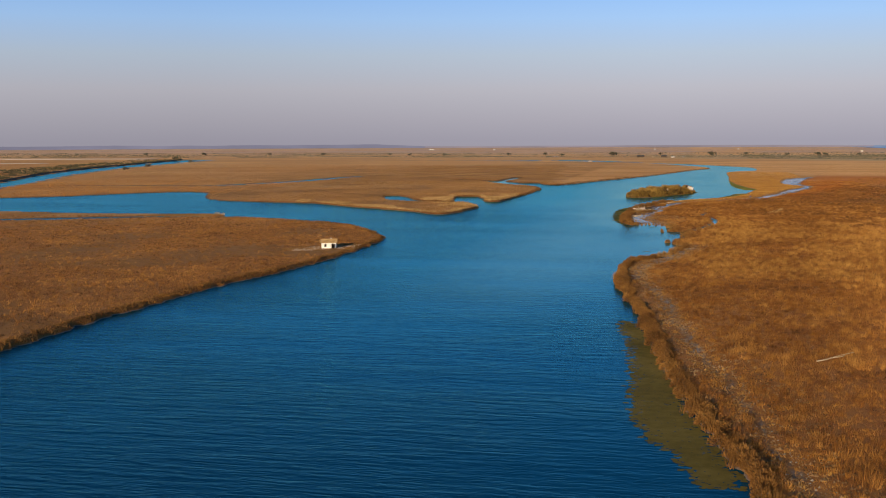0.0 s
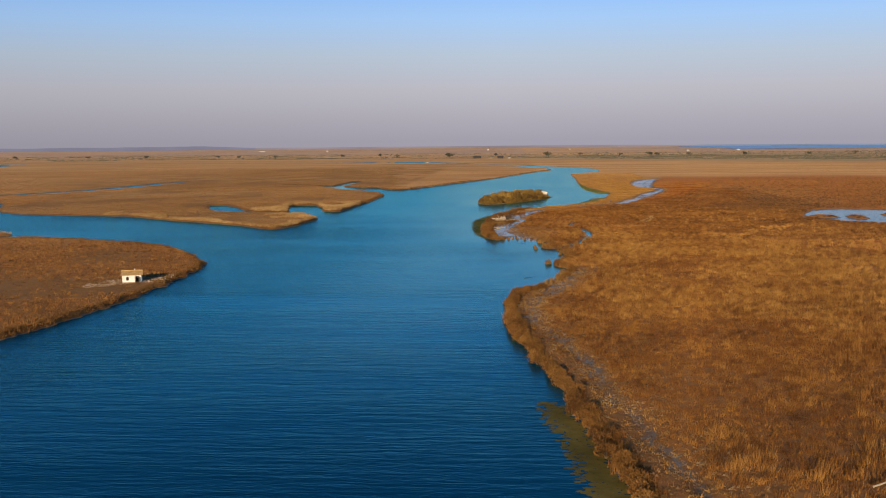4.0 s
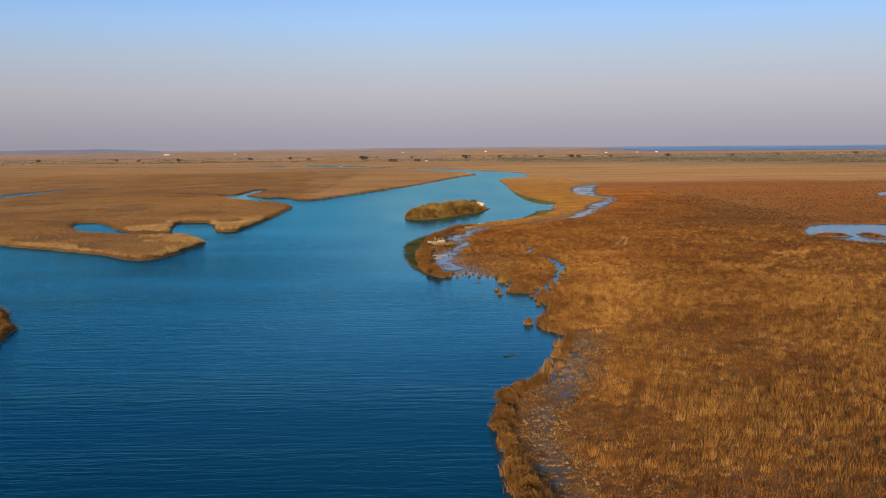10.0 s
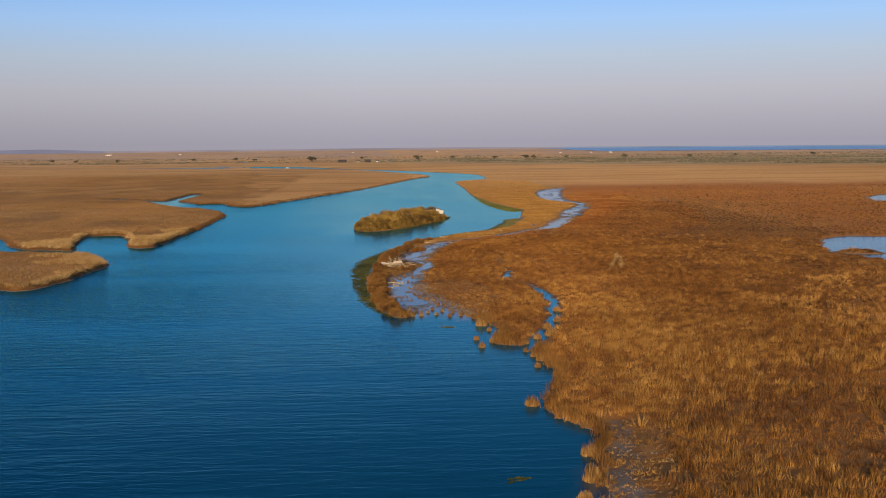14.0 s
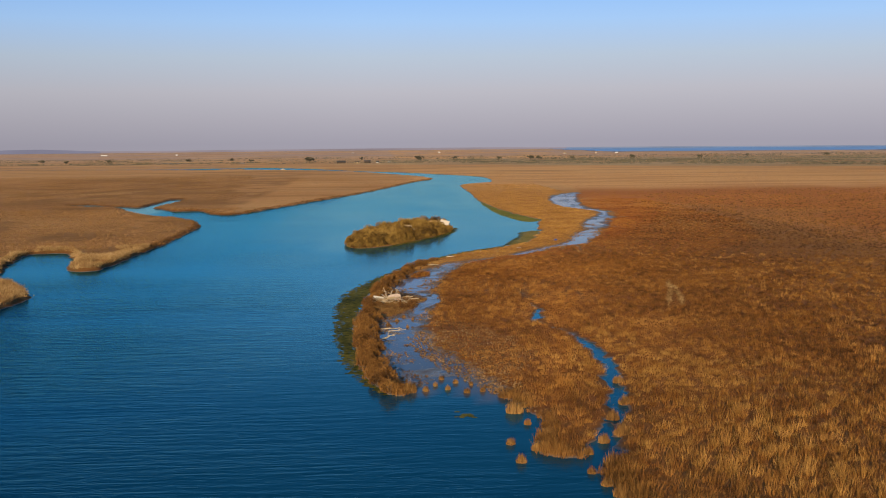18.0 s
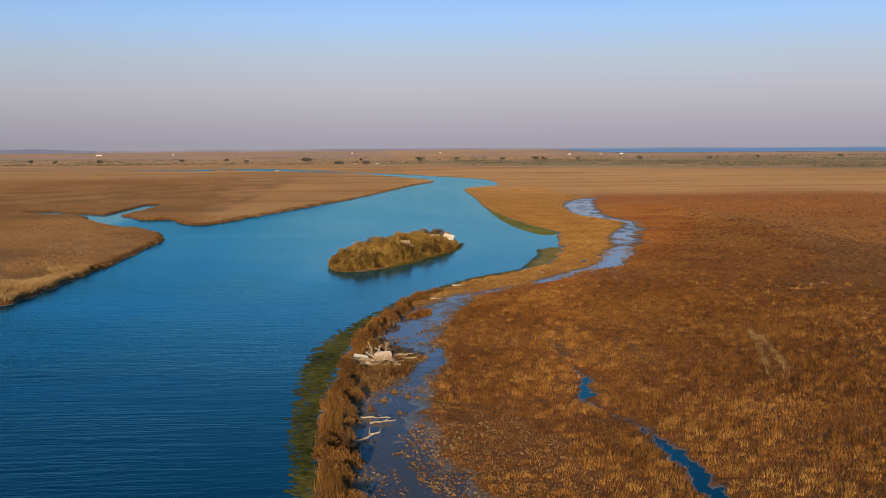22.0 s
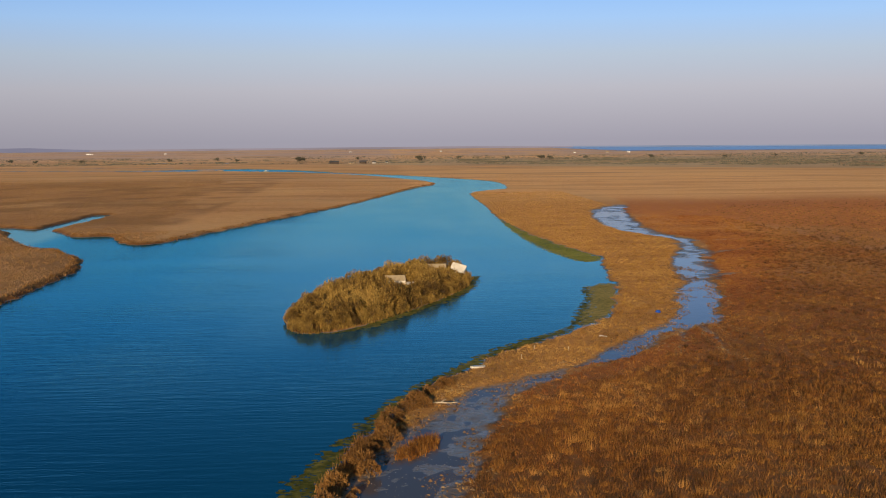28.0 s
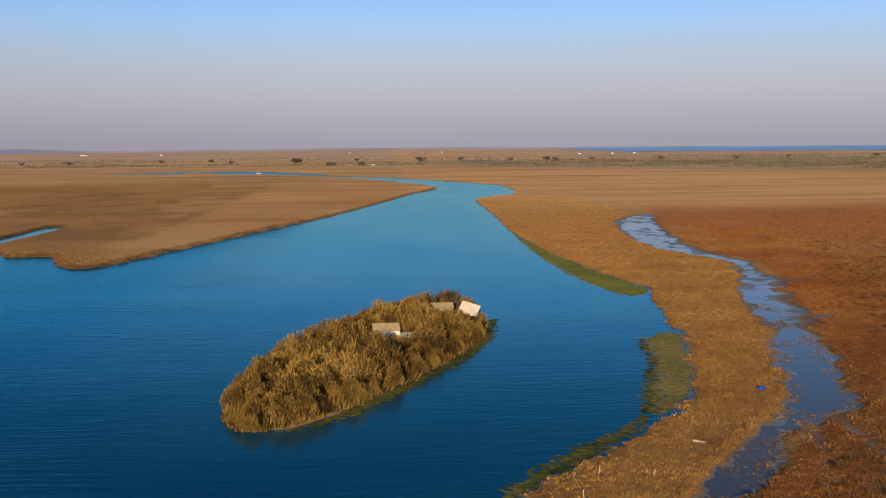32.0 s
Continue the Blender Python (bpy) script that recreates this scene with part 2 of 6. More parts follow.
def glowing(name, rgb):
    """Hazy distance: the daylight that it scatters is put in as emission."""
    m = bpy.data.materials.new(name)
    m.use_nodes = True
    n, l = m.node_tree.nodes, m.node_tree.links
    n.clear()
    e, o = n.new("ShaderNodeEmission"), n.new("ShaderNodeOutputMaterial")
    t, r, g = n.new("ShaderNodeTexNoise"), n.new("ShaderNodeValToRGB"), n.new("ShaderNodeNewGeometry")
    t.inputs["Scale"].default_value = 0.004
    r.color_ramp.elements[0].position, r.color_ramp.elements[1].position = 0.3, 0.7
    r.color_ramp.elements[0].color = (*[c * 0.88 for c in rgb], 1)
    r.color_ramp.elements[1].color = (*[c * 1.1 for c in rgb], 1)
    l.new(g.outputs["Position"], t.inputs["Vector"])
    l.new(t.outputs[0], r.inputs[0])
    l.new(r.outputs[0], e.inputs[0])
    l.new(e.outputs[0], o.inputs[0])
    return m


def water_material():
    """Ruffled river: a deep teal body, and the sky mirrored by Fresnel on small waves."""
    m = bpy.data.materials.new("river_water")
    m.use_nodes = True
    n, l = m.node_tree.nodes, m.node_tree.links
    n.clear()
    g = n.new("ShaderNodeNewGeometry")

    def noise_at(sx, sy, scale, detail, turn, bend=0.0):
        mp = n.new("ShaderNodeMapping")
        mp.inputs["Scale"].default_value = (sx, sy, 1)
        mp.inputs["Rotation"].default_value = (0, 0, radians(turn))
        t = n.new("ShaderNodeTexNoise")
        t.inputs["Scale"].default_value, t.inputs["Detail"].default_value, t.inputs["Distortion"].default_value = scale, detail, bend
        l.new(g.outputs["Position"], mp.inputs[0])
        l.new(mp.outputs[0], t.inputs["Vector"])
        return t.outputs[0]

    def ranged(source, a, b, c, d):
        k = n.new("ShaderNodeMapRange")
        for q, v in zip((1, 2, 3, 4), (a, b, c, d)):
            k.inputs[q].default_value = v
        l.new(source, k.inputs[0])
        return k.outputs[0]

    def calc(kind, a, b):
        k = n.new("ShaderNodeMath")
        k.operation = kind
        for q, v in enumerate((a, b)):
            if isinstance(v, float):
                k.inputs[q].default_value = v
            else:
                l.new(v, k.inputs[q])
        return k.outputs[0]

    r = n.new("ShaderNodeValToRGB")
    r.color_ramp.elements[0].position, r.color_ramp.elements[1].position = 0.3, 0.75
    r.color_ramp.elements[0].color = (0.0009, 0.027, 0.068, 1)
    r.color_ramp.elements[1].color = (0.0016, 0.047, 0.100, 1)
    l.new(noise_at(1, 0.5, 0.02, 4, 20), r.inputs[0])
    swell = noise_at(0.17, 1, 0.85, 2, 5, 0.5)
    heave = noise_at(0.22, 1, 0.36, 2, -4, 0.5)
    chop = noise_at(0.4, 1, 2.6, 4, -9, 0.8)
    gust = ranged(noise_at(0.35, 1, 0.03, 4, 12), 0.38, 0.62, 0.5, 1.15)
    a = n.new("ShaderNodeAttribute")
    a.attribute_name = "lee"
    still = n.new("ShaderNodeAttribute")
    still.attribute_name = "calm"
    gust = calc("MULTIPLY", gust, ranged(still.outputs["Fac"], 0.0, 1.0, 1.0, 0.05))
    wave = calc("MULTIPLY", calc("ADD", calc("ADD", swell, calc("MULTIPLY", heave, 0.7)), calc("MULTIPLY", chop, 0.45)), gust)
    u = n.new("ShaderNodeBump")
    u.inputs["Distance"].default_value, u.inputs["Strength"].default_value = 0.15, 1.0
    l.new(wave, u.inputs["Height"])
    body, mirror, mix, out, fres = [n.new("ShaderNode" + k) for k in ("BsdfDiffuse", "BsdfGlossy", "MixShader", "OutputMaterial", "Fresnel")]
    bed = n.new("ShaderNodeAttribute")
    bed.attribute_name = "shallow"
    tone = n.new("ShaderNodeMix")
    tone.data_type = "RGBA"
    tone.inputs[7].default_value = (0.150, 0.118, 0.100, 1)
    l.new(ranged(bed.outputs["Fac"], 0.0, 1.0, 0.0, 0.85), tone.inputs[0])
    shoal = n.new("ShaderNodeMix")
    shoal.data_type = "RGBA"
    shoal.inputs[7].default_value = (0.003, 0.088, 0.165, 1)
    l.new(ranged(a.outputs["Fac"], 0.0, 0.9, 0.0, 0.8), shoal.inputs[0])
    l.new(r.outputs[0], shoal.inputs[6])
    l.new(shoal.outputs[2], tone.inputs[6])
    l.new(tone.outputs[2], body.inputs["Color"])
    sheen = n.new("ShaderNodeMix")
    sheen.data_type = "RGBA"
    sheen.inputs[6].default_value, sheen.inputs[7].default_value = (0.19, 0.76, 0.97, 1), (0.52, 0.98, 1.0, 1)
    l.new(ranged(a.outputs["Fac"], 0.3, 1.0, 0.0, 1.0), sheen.inputs[0])
    clear = n.new("ShaderNodeMix")
    clear.data_type = "RGBA"
    clear.inputs[7].default_value = (0.93, 0.94, 0.97, 1)
    l.new(bed.outputs["Fac"], clear.inputs[0])
    l.new(sheen.outputs[2], clear.inputs[6])
    l.new(clear.outputs[2], mirror.inputs["Color"])
    mirror.inputs["Roughness"].default_value = 0.10
    fres.inputs["IOR"].default_value = 1.33
    for k in (mirror, fres):
        l.new(u.outputs[0], k.inputs["Normal"])
    l.new(calc("MULTIPLY", fres.outputs[0], 0.84), mix.inputs[0])
    l.new(body.outputs[0], mix.inputs[1])
    l.new(mirror.outputs[0], mix.inputs[2])
    l.new(mix.outputs[0], out.inputs[0])
    return m


def ground_material():
    """Marsh soil and matted plants: patches of reed litter, red glasswort and pale dry grass; bare wet mud close to the water's level."""
    m = material("marsh_ground", [(0.30, 0.130, 0.032), (0.38, 0.178, 0.050), (0.45, 0.225, 0.070), (0.50, 0.28, 0.098)], (0.008, 0.35), 0.9, bump=0.22, bump_scale=1.1)
    n, l = m.node_tree.nodes, m.node_tree.links
    b = n["Principled BSDF"]
    old = b.inputs["Base Color"].links[0].from_socket
    g = n.new("ShaderNodeNewGeometry")
    sep = n.new("ShaderNodeSeparateXYZ")
    l.new(g.outputs["Position"], sep.inputs[0])

    def mixed(base, rgb, low, high, source):
        k = n.new("ShaderNodeMapRange")
        k.inputs[1].default_value, k.inputs[2].default_value = low, high
        l.new(source, k.inputs[0])
        x = n.new("ShaderNodeMix")
        x.data_type = "RGBA"
        x.inputs[7].default_value = (*rgb, 1)
        l.new(k.outputs[0], x.inputs[0])
        l.new(base, x.inputs[6])
        return x.outputs[2]

    def zone(base, rgb, name):
        a = n.new("ShaderNodeAttribute")
        a.attribute_name = name
        d = n.new("ShaderNodeTexNoise")
        d.inputs["Scale"].default_value, d.inputs["Detail"].default_value = 0.5, 6
        l.new(g.outputs["Position"], d.inputs["Vector"])
        w = n.new("ShaderNodeMath")
        w.operation = "MULTIPLY_ADD"
        w.use_clamp = True
        w.inputs[1].default_value = 1.0
        k = n.new("ShaderNodeMapRange")
        k.inputs[1].default_value, k.inputs[2].default_value, k.inputs[3].default_value, k.inputs[4].default_value = 0.3, 0.7, -0.25, 0.0
        l.new(d.outputs[0], k.inputs[0])
        l.new(a.outputs["Fac"], w.inputs[0])
        l.new(k.outputs[0], w.inputs[2])
        return mixed(base, rgb, 0.0, 1.0, w.outputs[0])

    far = n.new("ShaderNodeTexNoise")
    mp = n.new("ShaderNodeMapping")
    mp.inputs["Scale"].default_value = (0.25, 1, 1)
    l.new(g.outputs["Position"], mp.inputs[0])
    l.new(mp.outputs[0], far.inputs["Vector"])
    far.inputs["Scale"].default_value, far.inputs["Detail"].default_value = 0.009, 5
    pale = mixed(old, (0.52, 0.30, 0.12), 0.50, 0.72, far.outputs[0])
    # aerial haze painted in: the ground pales and greys with distance
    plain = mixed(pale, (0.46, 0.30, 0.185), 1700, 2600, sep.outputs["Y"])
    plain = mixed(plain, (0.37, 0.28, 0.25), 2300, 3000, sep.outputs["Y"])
    # first zone: dark peat, also painting in shade under reeds and on banks
    plain = zone(zone(zone(plain, (0.120, 0.040, 0.006), "peat_shade"), (0.40, 0.125, 0.022), "rust"), (0.46, 0.215, 0.058), "turf")
    plain = zone(zone(plain, (0.70, 0.385, 0.150), "straw"), (0.30, 0.245, 0.15), "heath")
    plain = zone(plain, (0.24, 0.112, 0.028), "sedge")
    streak = n.new("ShaderNodeTexNoise")
    ms = n.new("ShaderNodeMapping")
    ms.inputs["Scale"].default_value = (0.07, 1, 1)
    l.new(g.outputs["Position"], ms.inputs[0])
    l.new(ms.outputs[0], streak.inputs["Vector"])
    streak.inputs["Scale"].default_value, streak.inputs["Detail"].default_value = 0.035, 4
    far_side = n.new("ShaderNodeMapRange")
    far_side.inputs[1].default_value, far_side.inputs[2].default_value = 1050, 1350
    l.new(sep.outputs["Y"], far_side.inputs[0])
    streaked = n.new("ShaderNodeMath")
    streaked.operation = "MULTIPLY"
    l.new(streak.outputs[0], streaked.inputs[0])
    l.new(far_side.outputs[0], streaked.inputs[1])
    plain = mixed(plain, (0.30, 0.15, 0.055), 0.52, 0.66, streaked.outputs[0])
    mud = mixed(plain, (0.23, 0.195, 0.16), 0.15, 0.03, sep.outputs["Z"])
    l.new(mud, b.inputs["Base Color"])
    # the nap of short dry grass catches low light
    nap = n.new("ShaderNodeMapRange")
    nap.inputs[1].default_value, nap.inputs[2].default_value, nap.inputs[4].default_value = 0.12, 0.22, 0.28
    l.new(sep.outputs["Z"], nap.inputs[0])
    l.new(nap.outputs[0], b.inputs["Sheen Weight"])
    l.new(plain, b.inputs["Sheen Tint"])
    b.inputs["Sheen Roughness"].default_value = 0.6
    wet = n.new("ShaderNodeMapRange")
    wet.inputs[1].default_value, wet.inputs[2].default_value = 0.0, 0.12
    wet.inputs[3].default_value, wet.inputs[4].default_value = 0.14, 0.9
    l.new(sep.outputs["Z"], wet.inputs[0])
    l.new(wet.outputs[0], b.inputs["Roughness"])
    return m


WATER, GROUND = water_material(), ground_material()


# ---- helpers for shapes ----
def value_noise(x, y, seed=0):
    """Smooth noise from 0 to 1 with one lump a metre, for arrays."""
    x, y = np.asarray(x, float), np.asarray(y, float)
    xi, yi = np.floor(x).astype(np.int64), np.floor(y).astype(np.int64)
    u, v = x - xi, y - yi
    u, v = u * u * (3 - 2 * u), v * v * (3 - 2 * v)

    def corner(a, b):
        h = (a * 374761393 + b * 668265263 + seed * 974634777) & 0xFFFFFFFF
        h = ((h ^ (h >> 13)) * 1274126177) & 0xFFFFFFFF
        return ((h ^ (h >> 16)) & 0xFFFF) / 65535.0

    return (corner(xi, yi) * (1 - u) + corner(xi + 1, yi) * u) * (1 - v) + (corner(xi, yi + 1) * (1 - u) + corner(xi + 1, yi + 1) * u) * v


def rough_noise(x, y, seed=0):
    return 0.55 * value_noise(x, y, seed) + 0.3 * value_noise(x * 2.1, y * 2.1, seed + 1) + 0.15 * value_noise(x * 4.3, y * 4.3, seed + 2)


def rounded(points, closed=True, times=2):
    p = np.array(points, float)
    for _ in range(times):
        q = np.roll(p, -1, 0) if closed else p[1:]
        a = p if closed else p[:-1]
        c = np.empty((2 * len(a), p.shape[1]))
        c[0::2], c[1::2] = 0.75 * a + 0.25 * q, 0.25 * a + 0.75 * q
        p = c if closed else np.vstack([p[:1], c, p[-1:]])
    return p


def inside_depth(x, y, poly):
    """Distance to the outline, positive inside."""
    best, odd = np.full(x.shape, 1e12), np.zeros(x.shape, bool)
    for (ax, ay), (bx, by) in zip(poly, np.roll(poly, -1, 0)):
        ex, ey = bx - ax, by - ay
        t = np.clip(((x - ax) * ex + (y - ay) * ey) / (ex * ex + ey * ey + 1e-9), 0, 1)
        best = np.minimum(best, (x - ax - t * ex) ** 2 + (y - ay - t * ey) ** 2)
        if ay != by:
            odd ^= ((ay > y) != (by > y)) & (x < ex * (y - ay) / ey + ax)
    return np.where(odd, 1, -1) * np.sqrt(best)


def stream_depth(x, y, line):
    """How far inside a stream, whose line gives x, y and half width."""
    best = np.full(x.shape, -1e6)
    for (ax, ay, aw), (bx, by, bw) in zip(line[:-1], line[1:]):
        ex, ey = bx - ax, by - ay
        t = np.clip(((x - ax) * ex + (y - ay) * ey) / (ex * ex + ey * ey + 1e-9), 0, 1)
        best = np.maximum(best, aw + t * (bw - aw) - np.hypot(x - ax - t * ex, y - ay - t * ey))
    return best


def mesh_object(name, verts, faces, mat, parent=None, label="", smooth=False):
    """One mesh object from arrays: verts n x 3, faces m x k."""
    verts, faces = np.asarray(verts, np.float32), np.asarray(faces, np.int32)
    me = bpy.data.meshes.new(name)
    k = faces.shape[1]
    me.vertices.add(len(verts))
    me.vertices.foreach_set("co", verts.ravel())
    me.loops.add(faces.size)
    me.loops.foreach_set("vertex_index", faces.ravel())
    me.polygons.add(len(faces))
    me.polygons.foreach_set("loop_start", np.arange(0, faces.size, k, dtype=np.int32))
    me.polygons.foreach_set("use_smooth", np.full(len(faces), smooth))
    me.update(calc_edges=True)
    me.materials.append(mat)
    ob = new(name, me)
    if parent:
        ob.parent = parent
    if label:
        tagged(ob, label)
    return ob


def part(name, bm, mat, parent, label=""):
    me = bpy.data.meshes.new(name)
    bm.to_mesh(me)
    bm.free()
    me.materials.append(mat)
    ob = new(name, me)
    ob.parent = parent
    return tagged(ob, label)


def box(bm, size, at=(0, 0, 0), turn=(0, 0, 0), bevel=0.0):
    got = bmesh.ops.create_cube(bm, size=1.0, matrix=pose(*at, *turn) @ Matrix.Diagonal((*size, 1)))
    if bevel:
        edges = list({e for v in got["verts"] for e in v.link_edges})
        bmesh.ops.bevel(bm, geom=edges, offset=bevel, segments=1, affect="EDGES")
    return bm


def boxed(size, at=(0, 0, 0), turn=(0, 0, 0), bevel=0.0):
    return box(bmesh.new(), size, at, turn, bevel)


def limb(bm, points, radii, sides=6):
    """A bent, tapered stem through points."""
    rings = []
    for k, (p, r) in enumerate(zip(points, radii)):
        a, b = Vector(points[max(k - 1, 0)]), Vector(points[min(k + 1, len(points) - 1)])
        q = (b - a).to_track_quat("Z", "Y").to_matrix()
        rings.append([bm.verts.new(Vector(p) + q @ Vector((r * math.cos(2 * math.pi * s / sides), r * math.sin(2 * math.pi * s / sides), 0))) for s in range(sides)])
    for a, b in zip(rings[:-1], rings[1:]):
        for s in range(sides):
            bm.faces.new((a[s], a[(s + 1) % sides], b[(s + 1) % sides], b[s]))
    bm.faces.new(rings[0][::-1])
    bm.faces.new(rings[-1])
    return bm


def thing(name, label, category, group="", at=(0, 0, 0), turn=0.0):
    ob = new(name)
    ob.empty_display_size = 0.3
    ob.matrix_world = pose(*at, 0, 0, turn)
    return tagged(ob, label, category, group)


# ---- the plan: river, creeks, backwaters ----
RIGHT_BANK = [
    (23, -300), (15, 40), (7, 101), (2.9, 122), (-0.5, 142), (-3.6, 167), (-7.2, 195), (-11.5, 225), (-13.4, 242), (-16.8, 268), (-15.5, 298), (-9.5, 303),
    (-5.8, 313), (-3.4, 325), (-1.9, 337), (-1.6, 344), (-4.2, 349), (-5.0, 356), (-2.0, 366), (0, 373), (0.2, 380), (-1.2, 388), (1.0, 396), (-2.0, 395.5), (-6.8, 397.5), (-6.2, 402), (-4.6, 408), (-4.6, 415), (-6, 421),
    (-9, 428), (-12.5, 439), (-17, 436), (-18.7, 428), (-23, 427), (-25.5, 440), (-27.3, 466), (-26.8, 497), (-25, 525), (-20.7, 556), (-13, 583), (-3.3, 603), (8, 619)]
RIGHT_BANK_FAR = [
    (17, 630), (25, 645), (29.4, 665), (34.7, 686), (36, 704), (39.4, 729), (43.5, 745), (38.5, 768), (34, 806), (32, 848), (30.5, 912), (33.5, 1000), (34, 1105), (36, 1132),
    (49, 1163), (65, 1178), (71, 1245), (69, 1336), (41, 1400), (5, 1490), (-44, 1562), (-127, 1676), (-195, 1725), (-333, 1777)]
LEFT_BANK_FAR = [
    (-333, 1745), (-195, 1692), (-127, 1642), (-69, 1590), (-35, 1512), (-5.6, 1417), (18.7, 1338), (22, 1267), (7, 1228), (-15, 1116), (-35, 1010), (-54, 939), (-68, 884),
    (-79, 843), (-87.5, 808), (-94, 799), (-102, 806), (-111, 838), (-121, 832), (-128, 840), (-118, 785), (-95, 747), (-94, 690), (-94.5, 632), (-95.5, 580),
    (-100, 574), (-105, 580), (-111, 611), (-120, 630), (-131, 624), (-124, 590), (-117, 560), (-104, 542)]
LEFT_BANK = [
    (-97, 523), (-100.5, 490), (-104, 475), (-109.5, 475), (-125, 496), (-166, 527), (-188, 551), (-225, 558), (-254, 570), (-275, 605), (-292, 652), (-310, 666), (-335, 646),
    (-352, 608), (-384, 570), (-700, 470), (-700, 400), (-314, 466), (-278, 456), (-224, 456), (-196, 456), (-192, 440), (-165, 428), (-131, 412), (-115, 391), (-103, 367),
    (-96.5, 351), (-95.3, 322), (-95, 290), (-97.5, 258), (-102, 234), (-103.3, 200), (-103.5, 168), (-102, 140), (-100, 40), (-95, -300)]
RIVER = rounded(RIGHT_BANK + RIGHT_BANK_FAR + LEFT_BANK_FAR + LEFT_BANK)
PONDS = [rounded(p) for p in (
    [(103, 529), (106, 546), (112, 565), (127, 585), (142, 580), (175, 560), (160, 545), (148, 515), (126, 492), (112, 501), (107, 516)],
    [(236, 812), (262, 850), (300, 872), (330, 850), (290, 800), (250, 770), (229, 772)])]
ISLETS = [rounded(p) for p in ([(104, 530), (108, 538), (116, 541), (117, 524), (110, 525)], [(118, 524), (121, 536), (127, 539), (128, 524), (122, 515)], [(134, 540), (143, 548), (150, 540), (141, 528)])]
STREAMS = [
    [(-114, 798, 12), (-121, 809, 12), (-131, 826, 10), (-141, 846, 10), (-147, 862, 7), (-160, 874, 5), (-174, 881, 6), (-183, 893, 8)],
    [(-144, 866, 4), (-142, 905, 4.5), (-142, 950, 4)],
    [(-440, 738, 5), (-392, 752, 5), (-340, 746, 6), (-322, 790, 6), (-306, 831, 6), (-300, 900, 5), (-298, 940, 5), (-287, 990, 3)],
    [(-440, 560, 9), (-492, 732, 11), (-552, 869, 11), (-642, 1087, 13), (-730, 1407, 16), (-830, 1800, 18)],
    [(-186, 442, 6), (-212, 441, 8), (-238, 432, 6.5), (-268, 417, 6), (-300, 402, 6), (-420, 350, 8)],
    [(7, 506, 0.3), (7.2, 498, 0.9), (5.4, 489, 1.0), (4.4, 483, 0.3), (6, 478, 0.2), (8, 471, 0.5), (9.4, 462, 0.9), (10, 452, 1.0), (9.5, 440, 1.1), (7, 423, 1.1), (5, 414, 1.1), (2.1, 404, 1.2), (-1, 394, 1.6)],
    [(-104, 557, 6), (-114, 562, 6), (-127, 568, 5), (-139, 571, 5.5), (-150, 583, 7), (-158, 602, 8), (-168, 628, 5)],
    [(-11.5, 521, 1.0), (-13.0, 514, 1.7), (-14.3, 507, 2.0), (-16.5, 501, 1.3)],
    [(-40, 1530, 6), (-110, 1665, 18), (-150, 1720, 30), (-200, 1780, 32), (-255, 1755, 16), (-310, 1735, 7)],
    [(-333, 1760, 9), (-460, 1790, 6), (-640, 1830, 5)], [(-1100, 2230, 5), (-506, 2243, 6), (-240, 2190, 5), (-130, 2100, 3)], [(-900, 1905, 4), (-640, 1930, 5), (-380, 1920, 5), (-240, 1850, 4)]]
SHALLOWS = [
    (0.0, [(98, 985, 4), (85, 950, 8), (77, 904, 9), (71.5, 851, 7.5), (72, 816, 5), (79, 800, 3.5), (75, 770, 4.5), (64, 738, 5), (57, 710, 5), (54, 692, 4.5)]),
    (-0.05, [(54, 692, 4), (50, 677, 5.2), (45, 660, 4.8), (41, 645, 4.4), (37.5, 634, 4), (31, 630, 2.6), (26, 621, 2.0), (20, 611, 3.4), (15, 603, 2.5)]),
    (0.0, [(15, 603, 1.6), (11, 598.5, 1.0), (5, 593, 2.6), (1, 588, 3.0), (-5, 581, 3.6), (-8, 571, 4.4), (-12, 560, 6.2), (-14.5, 545, 6.2), (-17, 531, 6), (-13.2, 514, 2.0), (-14.5, 504, 2.2), (-18, 493, 4.5),
           (-20, 476, 5.5), (-19, 456, 6), (-15, 440, 7), (-12, 428, 6)]),
    (0.06, [(2, 346, 1.4), (0.5, 332, 2.4), (-3.5, 314, 2.6), (-9.5, 292, 2.8), (-12.4, 272, 2.2), (-10.8, 260, 1.6), (-8.4, 246, 1.4), (-5.2, 232, 1.5), (-2.6, 207, 1.6), (1.0, 178, 1.4), (4.2, 157, 1.2), (6.8, 137, 1.2),
            (9.4, 117, 1.1), (12.2, 103, 1.4), (19, 60, 1.6)]),
    (0.01, [(35, 632, 1.2), (34.2, 629.5, 1.0), (29.5, 615, 0.6), (26.2, 604.3, 0.3)]), (0.01, [(37, 630, 1.5), (36.6, 621.4, 0.9), (35.3, 608.2, 0.6), (35, 600, 0.3)]),
    (0.01, [(43.3, 647, 1.2), (40.1, 632, 1.0), (41.9, 624, 0.7), (43.5, 616, 0.3)]), (0.02, [(58, 690, 1.0), (66, 722, 0.8), (73, 748, 0.7), (82, 788, 0.7)]), (0.02, [(70, 745, 0.8), (80, 757, 0.6), (98, 772, 0.3)]),
    (0.02, [(76, 790, 0.8), (88, 792, 0.6), (104, 800, 0.3)]), (0.02, [(82, 900, 1.5), (97, 890, 1.0), (120, 894, 0.5)]), (0.02, [(60, 700, 0.8), (70, 706, 0.6), (84, 704, 0.3)]),
    (0.03, [(6, 527, 0.4), (7, 519, 0.9), (8, 510, 0.8)])]
